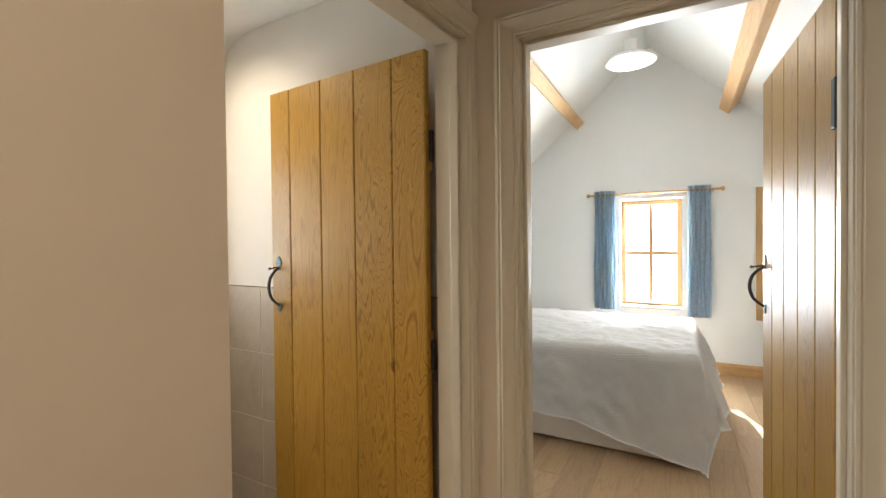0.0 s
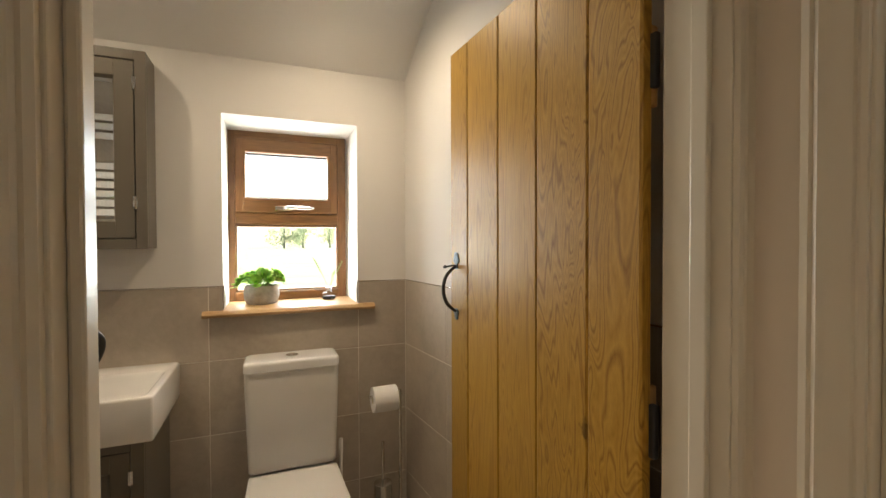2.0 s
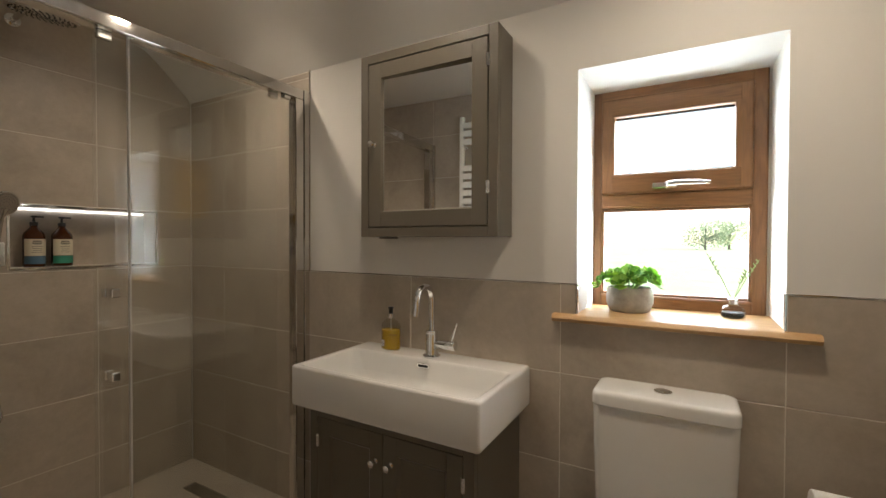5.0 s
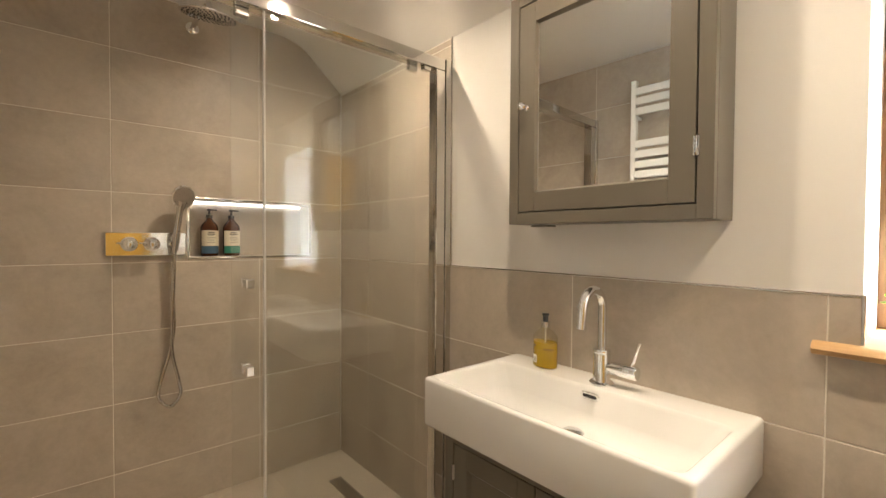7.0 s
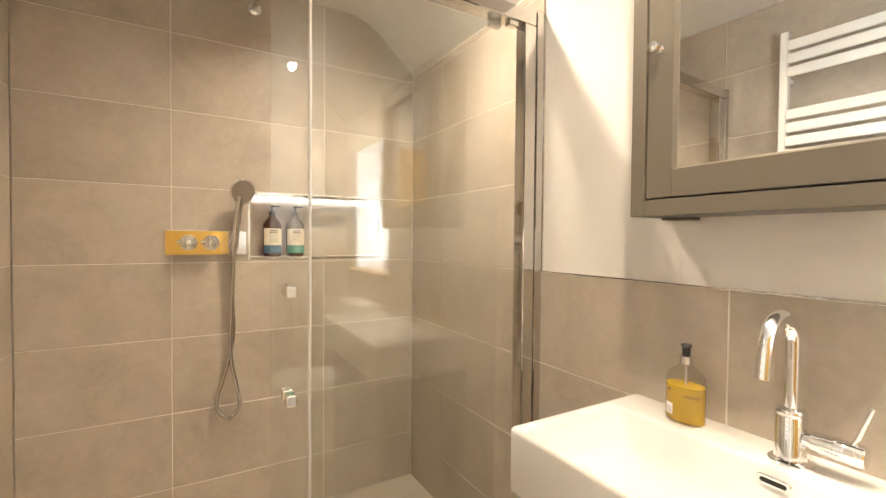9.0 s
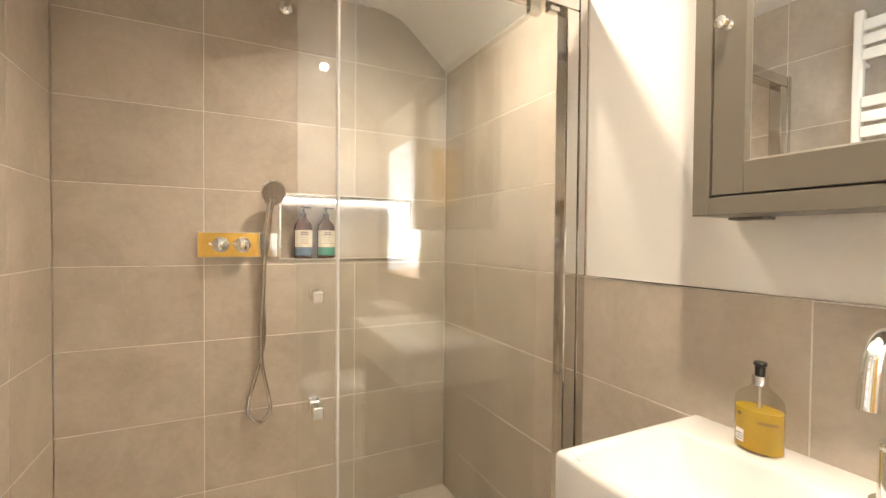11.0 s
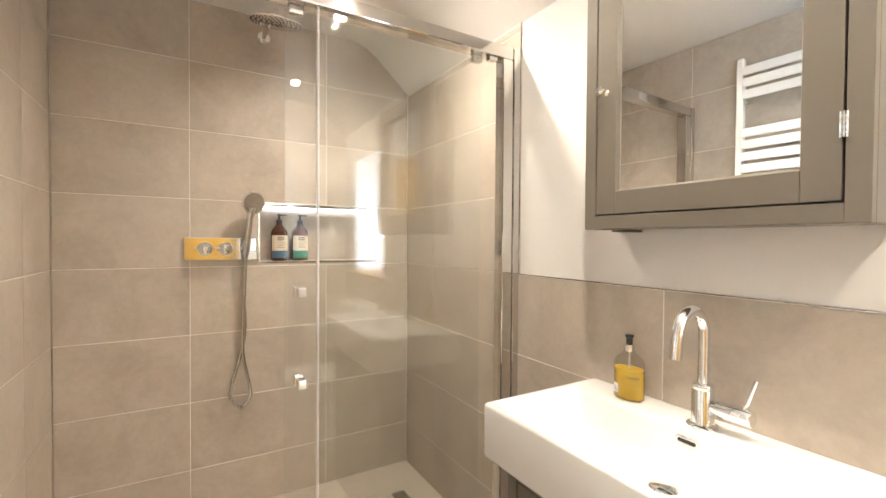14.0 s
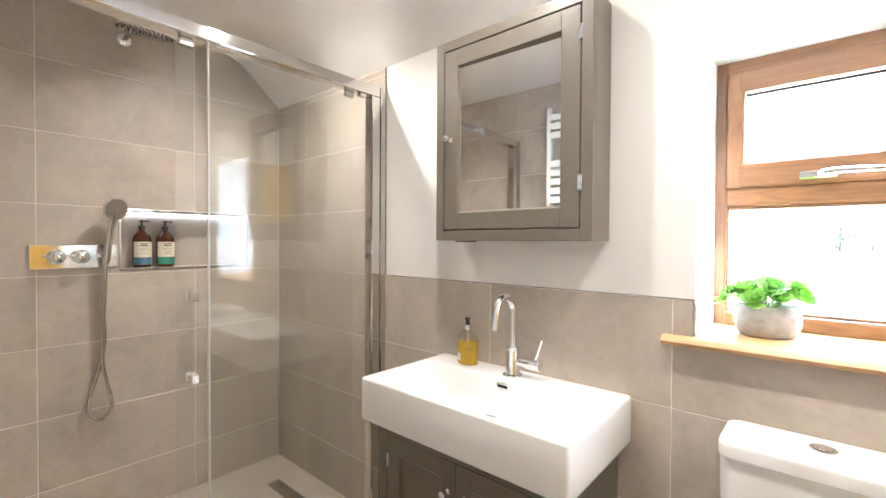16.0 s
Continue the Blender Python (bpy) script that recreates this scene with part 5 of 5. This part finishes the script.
part("frame_sill", boxed(u0 + 0.05, u1 - 0.05, FV0 - 0.01, FV1, z0, z0 + 0.055, 0.004), OAK_WINDOW_H, window_2, local=True)
um, zm = (u0 + u1) / 2, 1.205
part("mullion", boxed(um - 0.020, um + 0.020, FV0 + 0.005, FV1 - 0.005, z0 + 0.055, z1 - 0.055, 0.004), OAK_WINDOW_U, window_2, local=True)
for a, b in ((u0 + 0.05, um - 0.020), (um + 0.020, u1 - 0.05)):
    part("glazing_bar", boxed(a, b, FV0 + 0.008, FV1 - 0.008, zm - 0.019, zm + 0.019, 0.004), OAK_WINDOW_H, window_2, local=True)
    for c, d in ((z0 + 0.055, zm - 0.019), (zm + 0.019, z1 - 0.055)):
        pn = part("pane", boxed(a, b, FV0 + 0.028, FV0 + 0.032, c, d), GLASS, window_2, local=True)
        pn.visible_shadow = False
part("stay", tube(bmesh.new(), [(um - 0.02, FV0 - 0.012, z0 + 0.068), (um + 0.10, FV0 - 0.012, z0 + 0.064)], 0.006, 8), ALU, window_2, local=True)
part("window_board", boxed(u0 - 0.0, u1, BV - 0.02, FV0 - 0.0105, z0 - 0.001, z0 + 0.020, 0.006), TRIM_WHITE, window_2, local=True)

# parts of bedroom things are given in the bedroom's frame


def bed_thing(name, label, category, u, v, z, group=""):
    t = thing(name, label, category, BED @ pose(u, v, z), group)
    t["at"] = (u, v, z)
    return t


def bpart(name, bm, material, parent, label="", smooth=40):
    root = parent
    while root.parent:
        root = root.parent
    bm.transform(Matrix.Translation([-c for c in root["at"]]))
    return part(name, bm, material, parent, label, smooth, local=True)


pole = bed_thing("curtain_pole", "thin wooden curtain pole with ball ends", "curtain pole", 0.17, BV, 1.86)
bpart("rod", tube(bmesh.new(), [(-0.455, BV - 0.07, 1.862), (0.795, BV - 0.07, 1.862)], 0.011, 14), OAK_TRIM, pole)
for u, s in ((-0.455, -1), (0.795, 1)):
    bpart("finial", turned(bmesh.new(), (u, BV - 0.07, 1.862), (s, 0, 0), [(0.011, 0.0), (0.014, 0.004), (0.012, 0.008), (0.020, 0.014), (0.025, 0.026), (0.020, 0.040), (0.008, 0.047), (0.0, 0.048)], 20), OAK_TRIM, pole)
for u in (-0.40, 0.74):
    bpart("bracket", tube(bmesh.new(), [(u, BV - 0.001, 1.85), (u, BV - 0.07, 1.85)], 0.009, 10), OAK_TRIM, pole)

for ua, ub, za, seed in ((-0.415, -0.185, 0.575, 1), (0.51, 0.725, 0.545, 2)):
    cur = bed_thing("curtain", "blue striped fabric curtain drawn open beside the window", "curtain", (ua + ub) / 2, BV - 0.07, za, "bedroom curtains")
    n, rows = 72, []
    for j in range(15):
        z = 1.905 - (1.905 - za) * j / 14
        ring = []
        for i in range(n + 1):
            f = i / n
            amp = 0.020 + 0.008 * math.sin(3 * f + seed)
            ring.append((ua + (ub - ua) * f + 0.006 * math.sin(5 * z + 9 * f), BV - 0.070 + amp * math.sin(2 * math.pi * 5.5 * f + 0.25 * math.sin(3 * z + seed)), z + 0.002 * math.sin(40 * f)))
        rows.append(ring)
    bm = ring_loft(bmesh.new(), rows, False, False, closed=False)
    bmesh.ops.solidify(bm, geom=bm.faces[:], thickness=0.003)
    bpart("drape", bm, CURTAIN, cur, smooth=70)
    for k in range(6):
        u = ua + (ub - ua) * (k + 0.5) / 6
        bm = bmesh.new()
        ring_loft(bm, [[(u + w, BV - 0.07 + r * math.cos(t), 1.862 + r * math.sin(t)) for t in (2 * math.pi * q / 20 for q in range(20))] for w, r in ((-0.002, 0.018), (-0.002, 0.024), (0.002, 0.024), (0.002, 0.018), (-0.002, 0.018))], False, False)
        bpart("eyelet", bm, ALU, cur)

# two timbers under the roof slopes
for name, u, z in (("beam", -0.625, 2.745), ("beam", 0.88, 2.705)):
    bm = bmesh.new()
    quad_box(bm, u - 0.055, u + 0.055, -0.04, BV - 0.001, z - 0.075, z + 0.075, 0.006, 1)
    s = -1 if u < 0 else 1
    bm.transform(Matrix.Translation((u, 0, z)) @ Matrix.Rotation(s * math.atan(FALL), 4, "Y") @ Matrix.Translation((-u, 0, -z)))
    tagged(structure("beam", bm, PINE, "knotty pine purlin under the sloping ceiling", "beam", BED, smooth=30), group="roof timbers")

# pendant lamp
LU, LV, LZ = 0.125, 2.30, 2.70
pend = bed_thing("pendant_lamp", "white enamel shade pendant lamp, lit, on a cord", "pendant lamp", LU, LV, LZ)
bm = bmesh.new()
ring_loft(bm, [circle((LU, LV, LZ + h), (0, 0, 1), r, 40) for r, h in ((0.176, 0.0), (0.178, 0.003), (0.150, 0.030), (0.095, 0.062), (0.052, 0.078), (0.046, 0.084), (0.050, 0.150), (0.048, 0.165), (0.030, 0.165), (0.030, 0.10), (0.050, 0.074), (0.092, 0.058), (0.146, 0.027), (0.172, 0.001))], False, False)
bpart("shade", bm, RADIATOR, pend, "white enamelled metal shade", smooth=35)
bpart("cap", turned(bmesh.new(), (LU, LV, LZ + 0.1652), (0, 0, 1), [(0.044, 0.0), (0.036, 0.008), (0.014, 0.020), (0.010, 0.034), (0.0, 0.0345)], 24), RADIATOR, pend)
bpart("cord", tube(bmesh.new(), [(LU, LV, LZ + 0.195), (LU, LV, RIDGE_Z - 0.03)], 0.0035, 8), TRIM_WHITE, pend)
bpart("ceiling_rose", turned(bmesh.new(), (LU, LV, RIDGE_Z + 0.01), (0, 0, -1), [(0.045, 0.0), (0.045, 0.04), (0.02, 0.06), (0.0, 0.0605)], 24), TRIM_WHITE, pend)
bpart("bulb", turned(bmesh.new(), (LU, LV, LZ + 0.055), (0, 0, -1), [(0.014, -0.03), (0.016, 0.0), (0.030, 0.030), (0.038, 0.055), (0.034, 0.075), (0.020, 0.088), (0.0, 0.092)], 24), PENDANT_GLOW, pend, "glowing bulb")

# mirror on the gable wall
mir = bed_thing("wall_mirror", "tall oak framed mirror on the bedroom wall", "mirror", 1.42, BV, 0.55)
m0, m1, mz0, mz1 = 1.10, 1.74, 0.545, 1.86
bpart("frame_stile", boxed(m0, m0 + 0.06, BV - 0.028, BV - 0.001, mz0, mz1, 0.004), OAK_UPRIGHT, mir)
bpart("frame_stile", boxed(m1 - 0.06, m1, BV - 0.028, BV - 0.001, mz0, mz1, 0.004), OAK_UPRIGHT, mir)
bpart("frame_rail", boxed(m0 + 0.06, m1 - 0.06, BV - 0.028, BV - 0.001, mz1 - 0.06, mz1, 0.004), OAK_TRIM, mir)
bpart("frame_rail", boxed(m0 + 0.06, m1 - 0.06, BV - 0.028, BV - 0.001, mz0, mz0 + 0.06, 0.004), OAK_TRIM, mir)
bpart("mirror_glass", boxed(m0 + 0.055, m1 - 0.055, BV - 0.016, BV - 0.010, mz0 + 0.055, mz1 - 0.055), MIRROR, mir, "silvered mirror glass")

# double bed under a ribbed white bedspread
bed = bed_thing("bed", "double cream divan bed standing on the oak floor", "bed", -0.42, 2.40, FLOOR)
E0, E1, V0, V1 = -1.46, 0.555, 1.66, 3.14
bpart("divan", boxed(E0, E1, V0, V1, -0.008, 0.30, 0.02, 3), DIVAN, bed, "cream fabric divan base", 41)
for u in (E0 + 0.08, E1 - 0.08):
    for v in (V0 + 0.08, V1 - 0.08):
        bpart("castor", cyl(bmesh.new(), (u, v, FLOOR + 0.001), (u, v, -0.006), 0.022, 0.022, 14), BLACK_PLASTIC, bed)
bpart("mattress", boxed(E0, E1, V0 + 0.01, V1 - 0.01, 0.3005, 0.60, 0.05, 3), SHEET, bed)
spread = bed_thing("bedspread", "white ribbed bedspread hanging over the bed's sides", "bedspread", -0.42, 2.40, 0.55)
# cloth sheet: across the bed, over both edges and down; and over the foot end
def cloth_z(d, top, drop_to):
    """Height and outward shift of cloth at a distance d past the edge of the bed."""
    r = 0.06
    if d <= 0:
        return top, d
    arc = r * math.pi / 2
    if d < arc:
        a = d / r
        return top - r + r * math.cos(a), r * math.sin(a)
    down = d - arc
    return top - r - down, r + 0.10 * down


NU, NV = 110, 110
TOP = 0.655
bm = bmesh.new()
grid = []
ulo, uhi = E0 + 0.35, E1 + 0.36
vlo, vhi = V0 - 0.47, V1 + 0.47
for i in range(NU + 1):
    row = []
    for j in range(NV + 1):
        u, v = ulo + (uhi - ulo) * i / NU, vlo + (vhi - vlo) * j / NV
        du, dv = u - (E1 - 0.04), max(V0 + 0.04 - v, v - (V1 - 0.04))
        reach = min(1.0, max(0.0, (u + 0.35) / (E1 + 0.35)))
        if v < V0 and dv > 0:
            # pulled askew: the near side hangs lower towards the foot
            dv *= 1.0 + 0.30 * reach * reach * (3 - 2 * reach)
        sv = -1 if v < (V0 + V1) / 2 else 1
        zu, ou = cloth_z(du, 0, 0)
        zv, ov = cloth_z(dv, 0, 0)
        pu = (E1 - 0.04) + ou if du > 0 else u
        pv = (V0 + 0.04 - ov if sv < 0 else V1 - 0.04 + ov) if dv > 0 else v
        if du > 0:
            pu += 0.28 * max(0.0, -zu - 0.06)
        if du > 0 and dv > 0:
            # the hanging corner folds into a cone that draws in towards the floor
            z = -max(-zu, -zv) - 0.04 * min(-zu, -zv)
            k = min(du, dv) / 0.44
            pv += sv * 0.06 * k
            pu -= min(1.0, max(0.0, (-zv - 0.22) / 0.36)) * (pu - E1) * 0.75
            z = max(z, FLOOR + 0.015 - TOP)
        else:
            z = zu + zv
        wave = 0.020 * noise.noise((u * 3.1, v * 3.1, 0.3)) + 0.015 * (0.5 - abs(noise.noise((u * 4 + v * 2.5, v * 5 - u * 2, 8.3)))) + 0.011 * noise.noise((u * 8 + v * 5, v * 9 - u * 3, 1.7)) + 0.006 * noise.noise((u * 22, v * 17, 4.1))
        hang = min(1.0, max(0.0, -z / 0.2))
        fold = 0.016 * hang * math.sin(14 * (u if dv > du else v) + 2.0 * noise.noise((u * 2, v * 2, 5)))
        if dv > 0 and dv >= du:
            pv += sv * (fold + wave * hang)
        if du > 0 and du > dv:
            pu += fold + wave * hang
        row.append(bm.verts.new((pu, pv, TOP + z + wave * (1 - hang))))
    grid.append(row)
for i in range(NU):
    for j in range(NV):
        bm.faces.new((grid[i][j], grid[i + 1][j], grid[i + 1][j + 1], grid[i][j + 1]))
hem = [v.co.copy() for v in (*(grid[i][0] for i in range(NU + 1)), *grid[NU][1:], *(grid[i][NV] for i in range(NU - 1, -1, -1)))]
bmesh.ops.solidify(bm, geom=bm.faces[:], thickness=0.006)
bpart("hem", tube(bmesh.new(), hem, 0.0055, 6), SHEET, spread, "stitched hem")
bpart("cloth", bm, LINEN, spread, smooth=80)
for v in (2.05, 2.75):
    pil = bed_thing("pillow", "plump white cotton pillow at the bed head", "pillow", -1.22, v, 0.605, "bed pillows")
    rings = []
    for k in range(13):
        t = -1 + 2 * k / 12
        h = math.sqrt(max(0.0, 1 - abs(t) ** 2.6))
        rings.append([(-1.22 + 0.22 * (0.75 + 0.25 * h) * math.copysign(abs(math.cos(a)) ** 0.6, math.cos(a)), v + 0.34 * t, 0.715 + 0.095 * h * math.copysign(abs(math.sin(a)) ** 0.8, math.sin(a)) + 0.01 * math.sin(9 * t)) for a in (2 * math.pi * q / 24 for q in range(24))])
    bpart("cushion", ring_loft(bmesh.new(), rings), SHEET, pil, smooth=80)

# ---- outside: trees beyond the meadow ----


def tree(x, y, h, seed):
    r = random.Random(seed)
    t = thing("tree", "broad green hedgerow tree across the meadow", "tree", pose(x, y, -0.55), "trees across the meadow")
    bm = bmesh.new()
    tube(bm, spline([(x, y, -0.56), (x + 0.1 * h * 0.1, y, h * 0.3), (x, y + 0.02 * h, h * 0.7)], 5), [0.035 * h * (1 - 0.07 * i) for i in range(11)], 8)
    tips = []
    for k in range(13):
        a, z = r.uniform(0, 6.28), r.uniform(0.02, 0.5) * h
        e = Vector((x + math.cos(a) * h * 0.42, y + math.sin(a) * h * 0.42, z + r.uniform(0.1, 0.3) * h))
        tube(bm, [(x, y, z), tuple((Vector((x, y, z)) + e) / 2 + Vector((0, 0, 0.03 * h))), tuple(e)], [0.014 * h, 0.009 * h, 0.004 * h], 6)
        tips.append(e)
    part("trunk", bm, BARK, t)
    verts, faces = [], []
    for k in range(1500):
        c = tips[r.randrange(len(tips))] if r.random() < 0.7 else Vector((x, y, h * r.uniform(0.15, 0.7)))
        d = Vector((r.gauss(0, 1), r.gauss(0, 1), r.gauss(0, 0.9))) * h * 0.12
        p = c + d
        n = Vector((r.gauss(0, 1), r.gauss(0, 1), r.gauss(0, 1))).normalized()
        s1 = n.orthogonal().normalized() * h * r.uniform(0.018, 0.038)
        s2 = n.cross(s1) * 0.6
        b = len(verts)
        verts += [tuple(p + s1), tuple(p + s2), tuple(p - s1), tuple(p - s2)]
        faces.append((b, b + 1, b + 2, b + 3))
    data = bpy.data.meshes.new("crown")
    data.from_pydata(verts, [], faces)
    data.materials.append(HAZY_FOLIAGE)
    ob = new("crown", data)
    ob.matrix_basis = Matrix.Translation((-x, -y, 0.55))
    ob.parent = t


for x, y, h, seed in ((-140, 4, 9.5, 1), (-146, 10, 10.5, 5), (-142, 18, 9.5, 2), (-28, 90, 8, 7), (6, 96, 7, 8)):
    tree(x, y, h, seed)

# ---- tiles, planks: the pieces of walls and floors ----
TILE_MESH = {}


def tile_piece(parent, axis, u0, u1, v0, v1, face, sign):
    """One tile 8 mm thick with eased edges; its face lies at face and looks towards sign."""
    du, dv = round(u1 - u0, 4), round(v1 - v0, 4)
    key = (axis, du, dv, sign)
    if key not in TILE_MESH:
        e, t = 0.0012, 0.008
        rows = []
        for off, d in ((0.0, -t), (0.0, -e), (e, 0.0)):
            ring = [(-du / 2 + off, -dv / 2 + off), (du / 2 - off, -dv / 2 + off), (du / 2 - off, dv / 2 - off), (-du / 2 + off, dv / 2 - off)]
            rows.append([(sign * d, a, b) if axis == "x" else (a, sign * d, b) for a, b in ring])
        TILE_MESH[key] = mesh_of("tile", ring_loft(bmesh.new(), rows), TILE)
    ob = new("tile", TILE_MESH[key])
    cu, cv = (u0 + u1) / 2, (v0 + v1) / 2
    ob.location = (face, cu, cv) if axis == "x" else (cu, face, cv)
    ob.parent = parent
    return ob


G = 0.0014


def tiling(parent, axis, us, vs, face, sign, hole=None):
    """Tiles between the joint lines us and vs, cut round a hole (u0, u1, v0, v1)."""
    for a, b in zip(us, us[1:]):
        for c, d in zip(vs, vs[1:]):
            if hole and a < hole[1] and b > hole[0] and c < hole[3] and d > hole[2]:
                h0, h1, k0, k1 = hole
                rects = [(a, h0, c, d), (h1, b, c, d), (max(a, h0), min(b, h1), c, k0), (max(a, h0), min(b, h1), k1, d)]
                if axis == "x":
                    rects = [(a, b, c, k0), (a, b, k1, d), (a, h0, k0, k1), (h1, b, k0, k1)]
                for p, q, r, s in rects:
                    p, q, r, s = max(a, p), min(b, q), max(c, r), min(d, s)
                    if q - p > 0.012 and s - r > 0.012:
                        tile_piece(parent, axis, p + (G if p == a else 0.0), q - (G if q == b else 0.0), r + (G if r == c else 0), s - (G if s == d else 0), face, sign)
            else:
                tile_piece(parent, axis, a + G, b - G, c + G, d - G, face, sign)


def grout_bed(name, axis, u0, u1, v0, v1, d0, d1, holes=()):
    return structure(name, slab(axis, u0, u1, v0, v1, d0, d1, holes), GROUT, "pale grout bed under the tiles", "grout")


LOW = [FLOOR, 0.246, 0.548, 0.850, DADO]
HIGH = [1.452, 1.754, 2.056]

g1 = grout_bed("tiling_window_wall", "x", TRIM_Y, YR, FLOOR, DADO - 0.001, -0.0029, -0.0014, [(WIN[0], WIN[1], WIN[2], 2.0)])
tiling(g1, "x", [TRIM_Y + 0.001, -0.604, 0.0, 0.602, YR - 0.001], LOW, 0.0, 1, (WIN[0], WIN[1], 1.024, 2.0))
g2 = grout_bed("tiling_shower_window_side", "x", YB + 0.001, TRIM_Y + 0.030, DADO + 0.001, 2.088, -0.0098, -0.0014)
g2b = grout_bed("tiling_shower_window_low", "x", YB + 0.001, TRIM_Y - 0.001, FLOOR, DADO, -0.0098, -0.0014)
tiling(g2, "x", [YB + 0.001, -1.830, TRIM_Y + 0.030], [DADO, *HIGH, 2.083], 0.0, 1)
tiling(g2b, "x", [YB + 0.001, -1.830, TRIM_Y - 0.001], [0.021, *LOW[1:]], 0.0, 1)
g3 = grout_bed("tiling_shower_back", "y", 0.002, XL - 0.002, 0.021, 2.322, YB - 0.0098, YB - 0.0014, [(NX0, NX1, NZ0, NZ1)])
tiling(g3, "y", [0.002, 0.458, 1.060, XL - 0.001], [0.021, *LOW[1:], *HIGH, 2.322], YB, 1, (NX0, NX1, NZ0, NZ1))
g4 = grout_bed("tiling_side_wall", "x", YB + 0.001, -0.002, FLOOR, 2.322, XL + 0.0014, XL + 0.0098)
tiling(g4, "x", [YB + 0.001, -1.809, -1.195, -0.593, -0.002], [FLOOR, *LOW[1:], *HIGH, 2.322], XL, -1)
g5 = grout_bed("tiling_right_wall", "y", 0.001, 1.44, FLOOR, DADO - 0.001, 0.0014, 0.0029)
g5.matrix_basis = SKEW
tiling(g5, "y", [0.003, 0.40, 1.002, 1.44], LOW, 0.0, -1)
structure("trim_dado_right", boxed(0.004, 1.44, -0.0015, 0.0028, DADO, DADO + 0.004, 0.001), ALU, "chrome tile edge strip on the half-height tiling", "trim", SKEW)
structure("trim_dado_short", boxed(-0.0028, 0.0015, WIN[1] + 0.001, YR - 0.002, DADO, DADO + 0.004, 0.001), ALU, "chrome tile edge strip beside the window", "trim")

# laminate planks of the bedroom floor
planks = tagged(new("floor_planks"), "oak laminate planks of the bedroom floor", "floor", kind="structure")
planks.matrix_basis = BED
rng = random.Random(9)
PLANK_MESH = {}
for i in range(18):
    v, length = 0.045, round(rng.uniform(0.3, 1.29), 1)
    while v < BV:
        length = round(min(length, BV + 0.05 - v), 2)
        if length not in PLANK_MESH:
            PLANK_MESH[length] = mesh_of("plank", boxed(-0.0945, 0.0945, 0.0, length - 0.001, -0.010, 0.0, 0.0012, 1), FLOOR_OAK)
        ob = new("plank", PLANK_MESH[length])
        ob.location = (BU0 + 0.10 + 0.19 * i, v, FLOOR)
        ob.parent = planks
        v, length = v + length, 1.29
